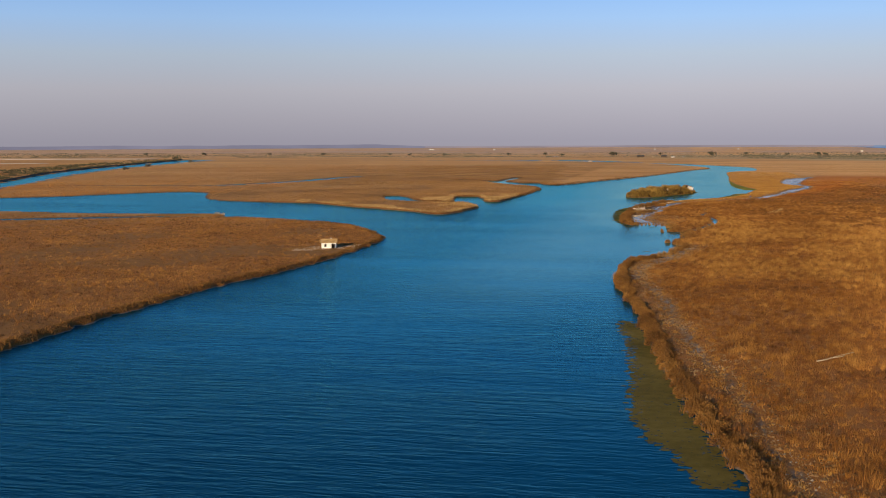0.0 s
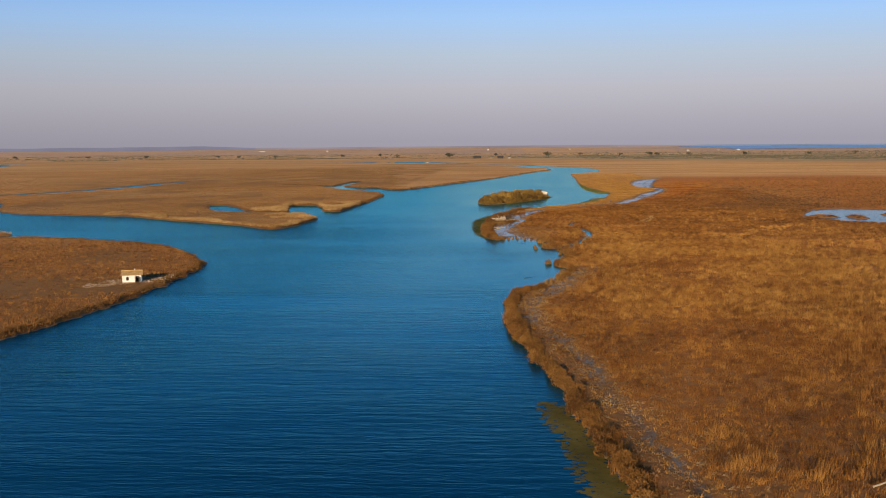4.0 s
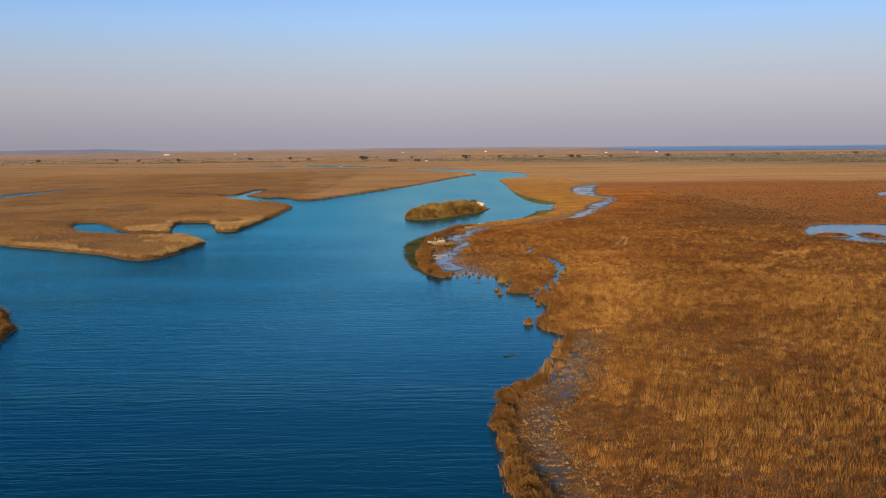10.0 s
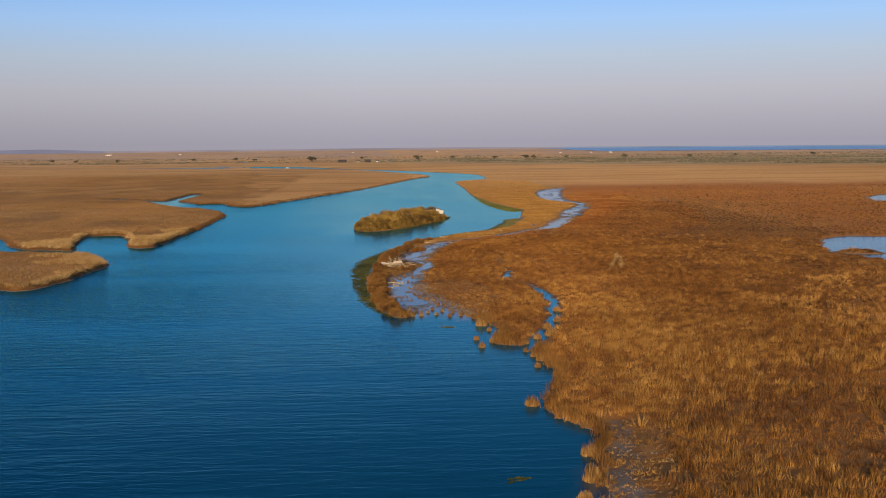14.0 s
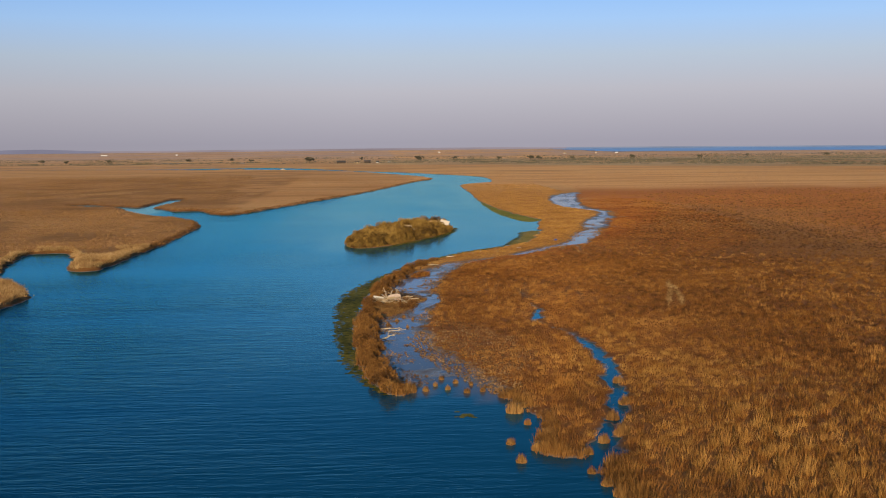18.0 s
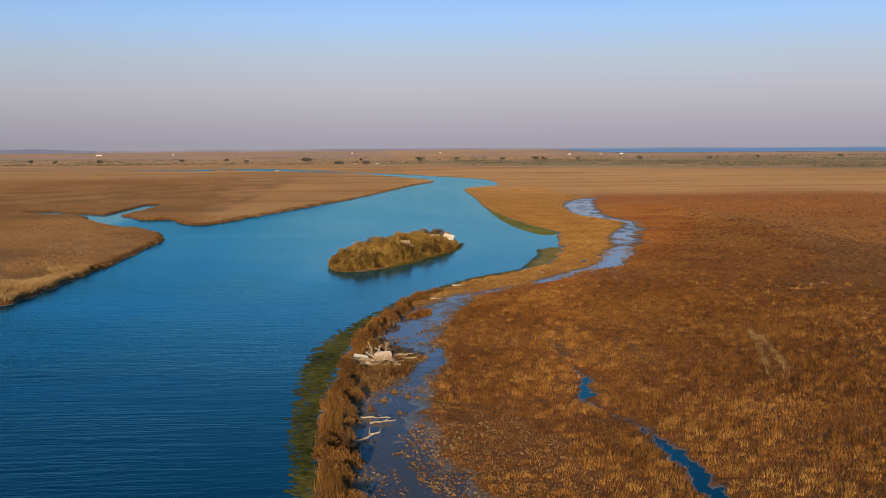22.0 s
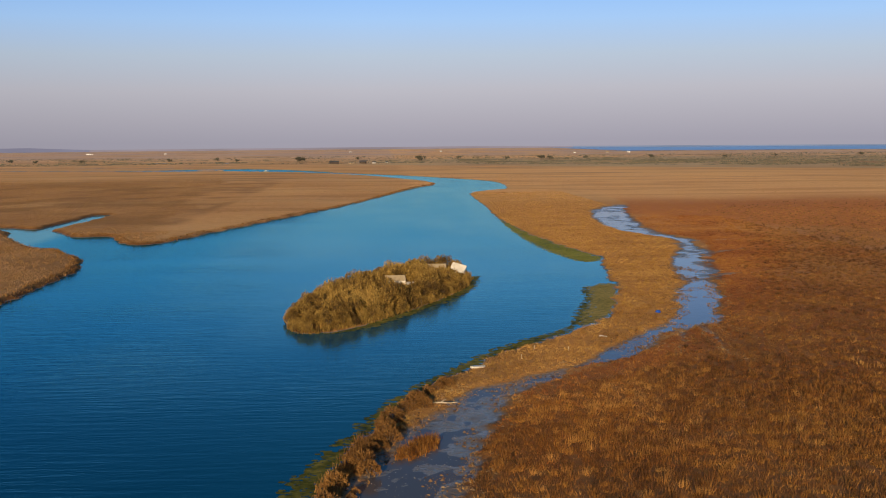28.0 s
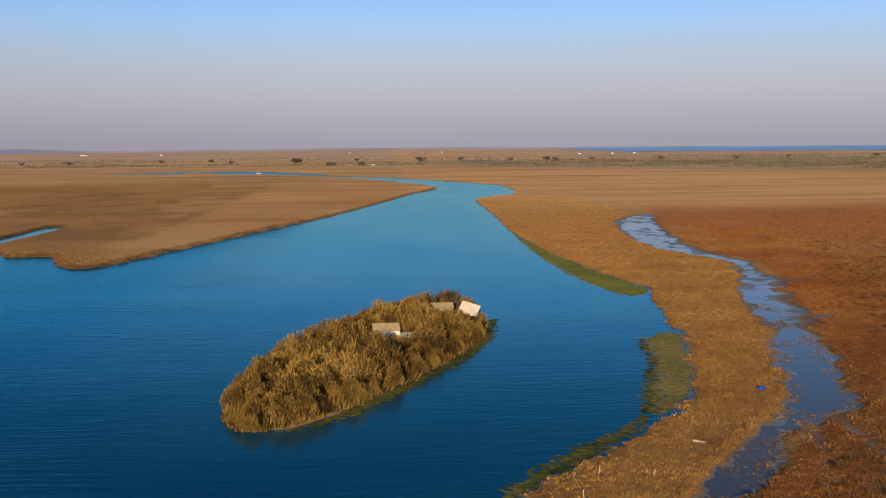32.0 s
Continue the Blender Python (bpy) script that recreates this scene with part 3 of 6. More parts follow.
ISLAND = rounded([(-34, 641), (-32.5, 632), (-29, 629), (-22, 636), (-14, 651), (-5, 671), (1, 688), (3, 706), (1, 722), (-6, 724), (-14, 712), (-27, 688), (-33.5, 660)])


def backwater_line(y):
    """The middle of the backwater, which parts the spit from the eastern marsh."""
    return np.interp(y, [300, 540, 563, 571, 581, 591, 602, 611, 621, 630, 645, 660, 677, 710, 738, 770, 800, 816, 851, 904, 950, 985, 1100], [-60, -17, -11, -8, -5, 3, 14, 20, 26, 32, 41, 45, 50, 57, 64, 75, 78, 73, 72, 77, 85, 98, 108])


def smooth(v, a, b):
    t = np.clip((v - a) / (b - a), 0, 1)
    return t * t * (3 - 2 * t)


def shore(x, y):
    """For each point: how far inside dry land (negative: out in open water), how far inside the shallow backwaters, and how muddy those are."""
    wx = x + 3.0 * (rough_noise(x / 5, y / 5, 11) - 0.5) + 1.3 * (value_noise(x * 0.9, y * 0.9, 31) - 0.5)
    wy = y + 3.0 * (rough_noise(x / 5, y / 5, 21) - 0.5) + 1.3 * (value_noise(x * 0.9, y * 0.9, 41) - 0.5)
    wet = inside_depth(wx, wy, RIVER)
    for p in PONDS:
        wet = np.maximum(wet, inside_depth(wx, wy, p) + 5 * (rough_noise(x / 11, y / 16, 26) - 0.5))
    for s in STREAMS:
        wet = np.maximum(wet, stream_depth(wx, wy, rounded(s, False)))
    for p in [ISLAND] + ISLETS:
        wet = np.where(wet > 0, np.minimum(wet, -inside_depth(wx, wy, p)), wet)
    soft, level = np.full(x.shape, -1e6), np.zeros(x.shape)
    for up, s in SHALLOWS:
        d = stream_depth(wx, wy, rounded(s, False))
        level = np.where(d > soft, up, level)
        soft = np.maximum(soft, d)
    return -wet, soft, level


def height(x, y, land, soft, level):
    bumps = rough_noise(x / 3.0, y / 3.0, 51)
    dry = 0.12 + 0.28 * np.clip(land / 2.0, 0, 1) + 0.11 * (bumps - 0.5) * np.clip(land / 3, 0, 1)
    bed = -0.10 + 0.16 * np.maximum(land, -9)
    h = np.where(land > 0, dry, np.where(land > -0.8, 0.12 + (land / 0.8) * 0.35, bed - 0.13))
    dry = dry + 0.30 * (rough_noise(x / 1.7, y / 1.7, 65) - 0.5) * np.clip(land - 0.6, 0, 1) * (x > -30) * (x < backwater_line(y) + 2) * (y > 560) * (y < 800)
    h = np.where(land > 0, dry, h)
    pool = 0.044 + level - 0.055 * np.clip(soft / 3.0, 0, 1) + 0.13 * (rough_noise(x / 1.6, y / 1.6, 61) - 0.5) + 0.15 * (rough_noise(x / 5, y / 9, 62) - 0.5)
    h = h + 0.5 * smooth(land, 0.0, 1.3) * smooth(-x, 40, 60) * (1 - smooth(-x, 200, 250)) * (0.5 + rough_noise(x / 12, y / 12, 63))  # eroded peat banks
    k = np.clip((soft + 7 * (rough_noise(x / 7, y / 11, 64) - 0.5) * smooth(y, 625, 700)) / 1.6 + 0.5, 0, 1) * (land > 0)
    return h * (1 - k) + pool * k


def axis(stops):
    """Grid lines through stretches (start, end, step); the steps outside grow."""
    out = []
    for a, b, s0, s1 in stops:
        p, n = a, 0
        while p < b:
            out.append(p)
            p += s0 + (s1 - s0) * (p - a) / (b - a)
    out.append(stops[-1][1])
    return np.array(out)


GX = axis([(-4990, -700, 300, 24), (-700, -260, 24, 4.5), (-260, -130, 3.4, 1.2), (-130, -90, 1.1, 1.0), (-90, -40, 6, 5), (-40, 50, 0.85, 0.85), (50, 150, 1.1, 3.4), (150, 700, 3, 30), (700, 4990, 30, 300)])
GY = axis([(-400, 60, 40, 4), (60, 720, 1.05, 1.05), (720, 1300, 1.3, 5.5), (1300, 2000, 5, 14), (2000, 4990, 14, 300)])
gx, gy = [a.ravel() for a in np.meshgrid(GX, GY)]
g_land, g_soft, g_level = shore(gx, gy)
gz = height(gx, gy, g_land, g_soft, g_level)
nx, ny = len(GX), len(GY)
wander = rough_noise(gx / 60, gy / 90, 71)
east = smooth(gx - backwater_line(gy), 2, 6)
turf = (1 - east) * smooth(gx, -40, -36) * smooth(gy, 540, 550) * (1 - smooth(gy, 950, 1100)) * np.where((gy > 780) & (gx < 27), 0, 1)
# dark peat of the reed bed, shade between clumps painted in
peat_shade = (0.6 + 0.4 * smooth(gy + 30 * wander - 1.2 * gx, 330, 470)) * east * (1 - smooth(gx + 60 * (wander - 0.5), 60, 150)) * (1 - smooth(gy + 120 * (wander - 0.5), 640, 830)) * (0.65 + 0.35 * wander)
west = smooth(-gx, 90, 100) * (1 - smooth(gy, 1200, 1600))
patch = rough_noise(gx / 22, gy / 34, 74)
sedge = west * (0.7 * smooth(patch, 0.38, 0.72) + 0.3) * (1 - smooth(-gx, 300, 500))
# western bank edges darkened as well, for the scarp's shaded face
peat_shade = np.maximum(peat_shade, (1 - smooth(g_land, 1.0, 2.2)) * smooth(-gx, 40, 60))
rust = east * (1 - smooth(gx, 260, 520)) * (1 - smooth(gy + 160 * (wander - 0.5), 950, 1250)) * (0.5 + 0.5 * smooth(wander, 0.3, 0.6))
flat_ = gx - backwater_line(gy) - 7 - 0.10 * (gy - 560)
rust = rust * np.where(peat_shade > 0.3, 0.45, 1.0)
rust = np.maximum(rust, 0.95 * east * (1 - smooth(flat_ + 30 * (wander - 0.5), -12, 10)) * smooth(gy, 565, 620) * (1 - smooth(gy + 80 * (wander - 0.5), 760, 880)))
rust = np.maximum(rust, 0.5 * smooth(-gx, 90, 100) * (1 - smooth(gy + 50 * (wander - 0.5), 380, 450)))
straw = 0.52 * smooth(gx + 90 + 0.11 * (gy - 800) + 28 * (wander - 0.5), -4, 5) * smooth(gy, 790, 830) * (gx < 27)
straw = np.maximum(straw, 0.9 * smooth(gy + 90 * (wander - 0.5), 980, 1110) * smooth(gx, -20, 10) * (1 - smooth(gx, 300, 700)))
straw = np.maximum(straw, 0.6 * smooth(gy + 200 * (wander - 0.5), 1250, 1550)) * (1 - 0.5 * smooth(rough_noise(gx / 140, gy / 22, 79), 0.5, 0.62))
cell = (np.arange(ny - 1)[:, None] * nx + np.arange(nx - 1)).ravel()
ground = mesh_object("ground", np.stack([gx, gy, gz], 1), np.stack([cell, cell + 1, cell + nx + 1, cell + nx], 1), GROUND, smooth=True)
heath = smooth(gy + 0.72 * np.clip(gx, 0, 900) + 60 * (wander - 0.5), 1880, 1960) * (1 - smooth(gy, 2350, 2500)) * smooth(gx, -250, 150) * (0.55 + 0.45 * rough_noise(gx / 160, gy / 40, 80))
for key, values in (("peat_shade", peat_shade), ("heath", heath), ("sedge", sedge), ("rust", rust), ("turf", turf), ("straw", straw)):
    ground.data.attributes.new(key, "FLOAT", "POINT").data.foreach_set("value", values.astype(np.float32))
tagged(ground, "flat tidal marsh ground of brown litter, mud and dry grass", "ground", kind="structure")
WX = axis([(-4995, -300, 600, 60), (-300, -40, 16, 6), (-40, 130, 2.5, 3), (130, 4995, 60, 600)])
WY = axis([(-420, 60, 60, 10), (60, 1000, 4, 4), (1000, 1800, 8, 20), (1800, 4995, 100, 600)])
wx, wy = [a.ravel() for a in np.meshgrid(WX, WY)]
w_land, w_soft, w_level = shore(wx, wy)
reach = 22 + 45 * rough_noise(wx / 30, wy / 50, 72)
lee = 0.8 * (1 - smooth(-w_land, 2, reach)) * smooth(wx, -60, -40) * (0.45 + 0.55 * smooth(wy, 240, 330))
lee = np.maximum(lee, 0.6 * smooth(wy, 600, 760) * smooth(rough_noise(wx / 45, wy / 80, 73), 0.42, 0.6) * (wx > -60))
lee = np.maximum(lee, (0.10 + (0.32 + 0.45 * rough_noise(wx / 35, wy / 70, 76)) * smooth(wx, -95, -35)) * smooth(wy, 90, 300))
lee = np.maximum(lee, 0.95 * (wx < -126) * ((wy > 790) & (wy < 1000) & (wx > -260)))
lee = np.maximum(lee, 0.95 * (wx < -178) * (wy < 452 + 0.4 * (wx + 178)))
lee = np.maximum(lee, (0.5 + 0.4 * rough_noise(wx / 14, wy / 40, 83)) * smooth(wx, -25, 2) * smooth(wy, 560, 620))
lee = np.where(wy > 2500, 1.0, lee)
lee = np.where((w_soft > -2) & (w_land > -1), 1.0, lee)
lee = np.where(w_land > -1, np.maximum(lee, 0.9 * (wx > 60)), lee)
wnx, wny = len(WX), len(WY)
cell = (np.arange(wny - 1)[:, None] * wnx + np.arange(wnx - 1)).ravel()
water = mesh_object("water", np.stack([wx, wy, 0 * wx], 1), np.stack([cell, cell + 1, cell + wnx + 1, cell + wnx], 1), WATER)
shallow = np.maximum(smooth(w_soft, -2.5, 0.5) * (w_land > -3), 0.75 * (wx > 60) * (wy < 1000))
calm = np.maximum(lee, (0.62 + 0.3 * rough_noise(wx / 25, wy / 50, 84)) * smooth(wy + 0.5 * wx, 420, 540) * (1 - 0.45 * smooth(wy, 800, 1000)))
calm = np.maximum(calm, 0.88 * smooth(wy, 545, 600) * smooth(wx, -75, -40))
for key, values in (("lee", lee), ("shallow", shallow), ("calm", calm)):
    water.data.attributes.new(key, "FLOAT", "POINT").data.foreach_set("value", values.astype(np.float32))
tagged(water, "deep blue river water ruffled by fine wind ripples", "water", kind="structure")


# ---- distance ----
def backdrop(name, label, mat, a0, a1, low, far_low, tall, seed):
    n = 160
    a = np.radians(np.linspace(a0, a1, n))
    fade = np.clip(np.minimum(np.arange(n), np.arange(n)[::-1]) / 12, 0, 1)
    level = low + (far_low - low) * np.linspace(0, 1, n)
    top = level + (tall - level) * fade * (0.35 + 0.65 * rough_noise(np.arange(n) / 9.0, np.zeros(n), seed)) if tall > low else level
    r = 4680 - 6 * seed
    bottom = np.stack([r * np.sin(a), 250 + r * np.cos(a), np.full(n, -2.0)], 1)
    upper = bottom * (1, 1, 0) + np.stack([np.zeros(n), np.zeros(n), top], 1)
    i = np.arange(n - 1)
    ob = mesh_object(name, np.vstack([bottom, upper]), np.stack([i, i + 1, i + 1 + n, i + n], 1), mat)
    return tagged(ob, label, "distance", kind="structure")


# far strips that glow by themselves, haze light given by their material
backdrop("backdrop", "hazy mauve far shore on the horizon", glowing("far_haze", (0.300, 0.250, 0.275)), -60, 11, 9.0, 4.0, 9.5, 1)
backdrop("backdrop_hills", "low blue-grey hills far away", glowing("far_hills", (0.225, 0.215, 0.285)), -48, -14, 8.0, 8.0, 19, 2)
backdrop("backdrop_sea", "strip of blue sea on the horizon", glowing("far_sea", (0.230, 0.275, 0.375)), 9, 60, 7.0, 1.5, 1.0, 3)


def sea_material():
    m = bpy.data.materials.new("hazy_sea")
    m.use_nodes = True
    n, l = m.node_tree.nodes, m.node_tree.links
    n.clear()
    g, t, r, b, o = [n.new("ShaderNode" + k) for k in ("NewGeometry", "TexNoise", "ValToRGB", "BsdfGlossy", "OutputMaterial")]
    t.inputs["Scale"].default_value = 0.003
    r.color_ramp.elements[0].position, r.color_ramp.elements[1].position = 0.3, 0.7
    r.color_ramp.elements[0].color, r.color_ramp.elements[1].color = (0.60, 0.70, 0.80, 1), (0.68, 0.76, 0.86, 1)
    b.inputs["Roughness"].default_value = 0.3
    l.new(g.outputs["Position"], t.inputs["Vector"])
    l.new(t.outputs[0], r.inputs[0])
    l.new(r.outputs[0], b.inputs["Color"])
    l.new(b.outputs[0], o.inputs[0])
    return m


sx, sy = np.meshgrid(np.linspace(0, 1, 40), np.linspace(0, 1, 12))
near_ = 3480 - 420 * smooth(sx, 0, 0.6)
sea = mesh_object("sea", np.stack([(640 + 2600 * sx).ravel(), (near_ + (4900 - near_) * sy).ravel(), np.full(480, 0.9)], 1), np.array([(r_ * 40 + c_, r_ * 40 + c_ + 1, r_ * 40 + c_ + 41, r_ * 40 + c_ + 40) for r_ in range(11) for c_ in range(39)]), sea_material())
tagged(sea, "strip of hazy blue sea beyond the plain", "sea", kind="structure")
SALT = material("pale_salt_crust", [(0.50, 0.40, 0.32), (0.66, 0.56, 0.47), (0.74, 0.66, 0.58)], (0.01, 0.2), 0.9)
for x0, x1, y0, y1 in ((-1500, -960, 1850, 1930), (-1450, -1180, 1690, 1740), (-1060, -930, 1480, 1505)):
    bm = boxed((x1 - x0, y1 - y0, 0.5), ((x0 + x1) / 2, (y0 + y1) / 2, 0.45), (0, 0, 1.5))
    me = bpy.data.meshes.new("salt_pan")
    bm.to_mesh(me)
    bm.free()
    me.materials.append(SALT)
    tagged(new("salt_pan", me), "pale dry salt pan on the far plain", "salt pan", "salt pans", "structure")


# ---- reeds and grasses ----
def blades(name, label, category, x, y, z, tall, mat, count, spread, width, lean=0.25, seed=1, fan=0.0):
    """Many upright pointed blades in clumps at x, y, z, joined: nobody could count them. fan spreads the tips of a clump."""
    r = np.random.default_rng(seed)
    n = len(x) * count
    wide = np.repeat(np.broadcast_to(spread, x.shape) * r.uniform(0.7, 1.3, len(x)), count)
    ox, oy = r.normal(0, 1, n), r.normal(0, 1, n)
    bx, by = np.repeat(x, count) + wide * ox, np.repeat(y, count) + wide * oy
    bz = np.repeat(z, count) - 0.05
    h = np.repeat(tall, count) * r.uniform(0.65, 1.15, n) * np.exp(-0.5 * fan * (ox * ox + oy * oy))
    a = r.uniform(0, np.pi, n)
    w = np.repeat(np.broadcast_to(width, x.shape), count) * r.uniform(0.6, 1.3, n) / 2
    dx, dy = h * (r.normal(0.06, lean, n) + fan * ox), h * (r.normal(0.04, lean, n) + fan * oy)
    v = np.empty((n, 3, 3))
    v[:, 0] = np.stack([bx - w * np.cos(a), by - w * np.sin(a), bz], 1)
    v[:, 1] = np.stack([bx + w * np.cos(a), by + w * np.sin(a), bz], 1)
    v[:, 2] = np.stack([bx + dx, by + dy, bz + h], 1)
    ob = mesh_object(name, v.reshape(-1, 3), np.arange(3 * n).reshape(-1, 3), mat)
    ob.data.attributes.new("clump", "FLOAT", "POINT").data.foreach_set("value", np.repeat(r.uniform(-0.5, 0.5, len(x)), 3 * count).astype(np.float32))
    return tagged(ob, label, category, kind="stuff")


def scattered(x0, x1, y0, y1, per_m2, seed):
    r = np.random.default_rng(seed)
    step = per_m2 ** -0.5
    x, y = [a.ravel() for a in np.meshgrid(np.arange(x0, x1, step), np.arange(y0, y1, step))]
    n = len(x)
    x, y = x + r.uniform(-0.55, 0.55, n) * step, y + r.uniform(-0.55, 0.55, n) * step
    land, soft, level = shore(x, y)
    return x, y, land, soft, height(x, y, land, soft, level), r.random(n)


def spit(x, y):
    """The strip between the river and its backwater, which bears short golden grass; and the low red flats beyond."""
    back = backwater_line(y)
    return (y > 545) & (y < 1130) & (x < back) & (x > -40) & ~((y > 780) & (x < 27)), (y > 560) & (y < 860 + 60 * rough_noise(x / 30, y / 30, 78)) & (x >= back) & (x < back + 7 + 0.10 * (y - 560) + 14 * (rough_noise(x / 14, y / 14, 77) - 0.5))


CLODS = rounded([(-19, 465), (-15.6, 482), (-10.8, 484), (-3.8, 478), (-0.1, 459), (-0.6, 446), (-5.4, 432), (-4, 420), (-3.2, 404), (-6, 404), (-8, 424), (-12.3, 431), (-15.4, 447)])
# two lines of flattened reeds: x, y, half width
TRACKS = [[(42.4, 537, 0.2), (38.3, 519.3, 0.45), (34.4, 504.7, 0.35), (31.3, 492.8, 0.2)], [(41, 526, 0.25), (38, 510, 0.4), (35, 497, 0.3)]]
# tall reed bed east of the river
x, y, land, soft, z, u = scattered(-20, 150, 85, 830, 0.58, 101)
gold, red = spit(x, y)
thin = np.clip(1.25 - np.maximum(x - 30, 0) / 110, 0.25, 1) * np.where(rough_noise(x / 6, y / 6, 81) > 0.34, 1, 0.75)
ok = (land > 0.6) & (soft < -0.3) & ~gold & ~red & (u < thin)
tall = (0.5 + 0.95 * rough_noise(x / 9, y / 9, 91)) * (1 - 0.22 * smooth(y, 380, 460))
low = (rough_noise(x / 20, y / 26, 95) < 0.40 - 0.12 * smooth(y, 280, 310) * (1 - smooth(y, 420, 460)) + 0.14 * (u * 7.3 % 1 - 0.5)) | ((x < 26 + 0.2 * (y - 200)) & (y > 130) & (y < 262) & (rough_noise(x / 9, y / 12, 123) > 0.38 + 0.2 * (u * 5.1 % 1 - 0.5)))
# golden: where clumps take the reed copy with light painted in
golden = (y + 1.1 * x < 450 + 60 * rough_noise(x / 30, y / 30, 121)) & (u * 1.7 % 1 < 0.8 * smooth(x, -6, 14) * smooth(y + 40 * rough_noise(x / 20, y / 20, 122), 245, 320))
shelf = -inside_depth(x, y, RIVER)
ok &= ~((y > 150) & (y < 348) & (x < 20) & (shelf > 2.2) & (shelf < 7.5 + 4 * (rough_noise(x / 7, y / 7, 144) - 0.5))) | (u * 7.7 % 1 < 0.16)
bare = inside_depth(x, y, CLODS) + 5 * (rough_noise(x / 4, y / 4, 137) - 0.5) > 0
ok &= ~bare | (u * 8.9 % 1 < 0.6)
tall = np.where(bare, 0.55, 1.0) * tall
dark = (u * 11.3 % 1) < 0.10 + 0.26 * smooth(y + 0.4 * x, 360, 470) + 0.4 * smooth(y + 0.3 * x, 500, 560) + 0.9 * (rough_noise(x / 5, y / 5, 134) - 0.5)
low = low | dark
tall = tall * (0.6 + 0.8 * (u * 6.7 % 1))
ok &= (u * 3.3 % 1) < 1 - 0.88 * smooth(y + 0.3 * x, 575, 630)
ok &= np.maximum(stream_depth(x, y, TRACKS[0]), stream_depth(x, y, TRACKS[1])) < -0.4
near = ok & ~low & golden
blades("sunlit_reed_bed", "dense dry reeds with sunlit gold painted into their colour", "reeds", x[near], y[near], z[near], tall[near], SUNLIT_REED, 46, 0.36, 0.060, 0.2, seed=3, fan=0.18)
ok = ok & ~(golden & ~low)
near = ok & ~low & (x < 48)
blades("reed_bed", "dense dry orange-brown reeds covering the marsh", "reeds", x[near], y[near], z[near], tall[near], REED, 50, 0.36, 0.056, 0.2, seed=5, fan=0.18)
near = ok & ~low & (x >= 48)
blades("reed_bed", "dense dry orange-brown reeds on the inner marsh", "reeds", x[near], y[near], z[near], tall[near], HAZED_REED, 24, 0.40, 0.10, 0.2, seed=4, fan=0.18)
ok2 = ok & low
blades("marsh_plants", "low red-brown marsh plants between the reeds", "marsh plants", x[ok2], y[ok2], z[ok2], np.where(dark, 0.85, 0.6)[ok2] * tall[ok2], REED_RED, 38, 0.36, 0.062, 0.26, seed=6, fan=0.2)
x, y, land, soft, z, u = scattered(-18, 52, 90, 640, 1.5, 160)
gold, red = spit(x, y)
ok = (land > 0.6) & (soft < -0.2) & ~gold & ~red & (y + 0.3 * x < 588 + 16 * u) & (rough_noise(x / 3, y / 3, 161) > 0.36) & ~((-inside_depth(x, y, RIVER) < 9) & (y < 348) & (u < 0.6))
low_tone = rough_noise(x / 13, y / 17, 162) + 0.3 * (u * 3.9 % 1 - 0.5) > 0.5
for pick, tone, k in ((ok & low_tone, REED, 162), (ok & ~low_tone, REED_RED, 163)):
    blades("undergrowth", "short dry plants filling the reed bed", "marsh plants", x[pick], y[pick], z[pick], 0.2 + 0.35 * (u[pick] * 7.7 % 1), tone, 7, 0.28, 0.075, 0.35, seed=k)
x, y, land, soft, z, u = scattered(14, 330, 420, 1010, 0.36, 164)
edge_ = np.interp(y, [420, 560, 587, 601, 626, 664, 756, 959, 1010], [30, 18, 10, 20, 35, 56, 84, 133, 160])
ok = (land > 1) & (soft < -0.6) & (x > edge_ + 14 * (rough_noise(x / 12, y / 12, 165) - 0.5)) & (u * 5.3 % 1 < np.clip((x - edge_) / 12, 0.25, 1) * np.where((x > 130) | (y > 800), 0.6, 1)) & (u * 8.3 % 1 < np.clip(1.1 - (y - 620) / 360, 0, 1))
far_ = (x > 130) | (y > 800)
for pick, count, wide, k in ((ok & ~far_, 26, 0.085, 166), (ok & far_, 10, 0.20, 167)):
    blades("dark_tufts", "dark brown rounded tufts on the rust-red flat", "marsh plants", x[pick], y[pick], z[pick], 0.38 + 0.42 * (u[pick] * 6.1 % 1), DARK_TUFT, count, 0.33, wide, 0.22, seed=k, fan=0.3)
x, y, land, soft, z, u = scattered(30, 48, 486, 540, 9.0, 168)
ok = np.maximum(stream_depth(x, y, TRACKS[0]), stream_depth(x, y, TRACKS[1])) + 0.8 * (rough_noise(x / 1.5, y / 1.5, 174) - 0.55) > 0
blades("flattened_track", "pale flattened reeds along a narrow track", "reeds", x[ok], y[ok], z[ok] + 0.1, 0.25 + 0.3 * u[ok], PALE_REED, 6, 0.16, 0.06, 0.9, seed=169)
x, y, land, soft, z, u = scattered(-16, 120, 548, 900, 2.4, 110)
gold, red = spit(x, y)
reach_ = x - backwater_line(y)
ok3 = (reach_ > 0) & (land > 0.5) & (soft < 0.3 - 1.2 * u) & (u < np.where(red, 1.0, 0.55)) & (reach_ < 60) & (u < 1.4 - (y - 548) / 420)
tall = (0.16 + 0.26 * (u * 3.1 % 1) ** 2) * (0.6 + 0.8 * rough_noise(x / 4, y / 4, 136))
blades("red_flats", "short rust-red glasswort on the mud flat", "marsh plants", x[ok3], y[ok3], z[ok3], tall[ok3], GLASSWORT, 10, 0.20, 0.10, 0.6, seed=7)
x, y, land, soft, z, u = scattered(-25, 92, 545, 1130, 1.7, 102)
gold, red = spit(x, y)
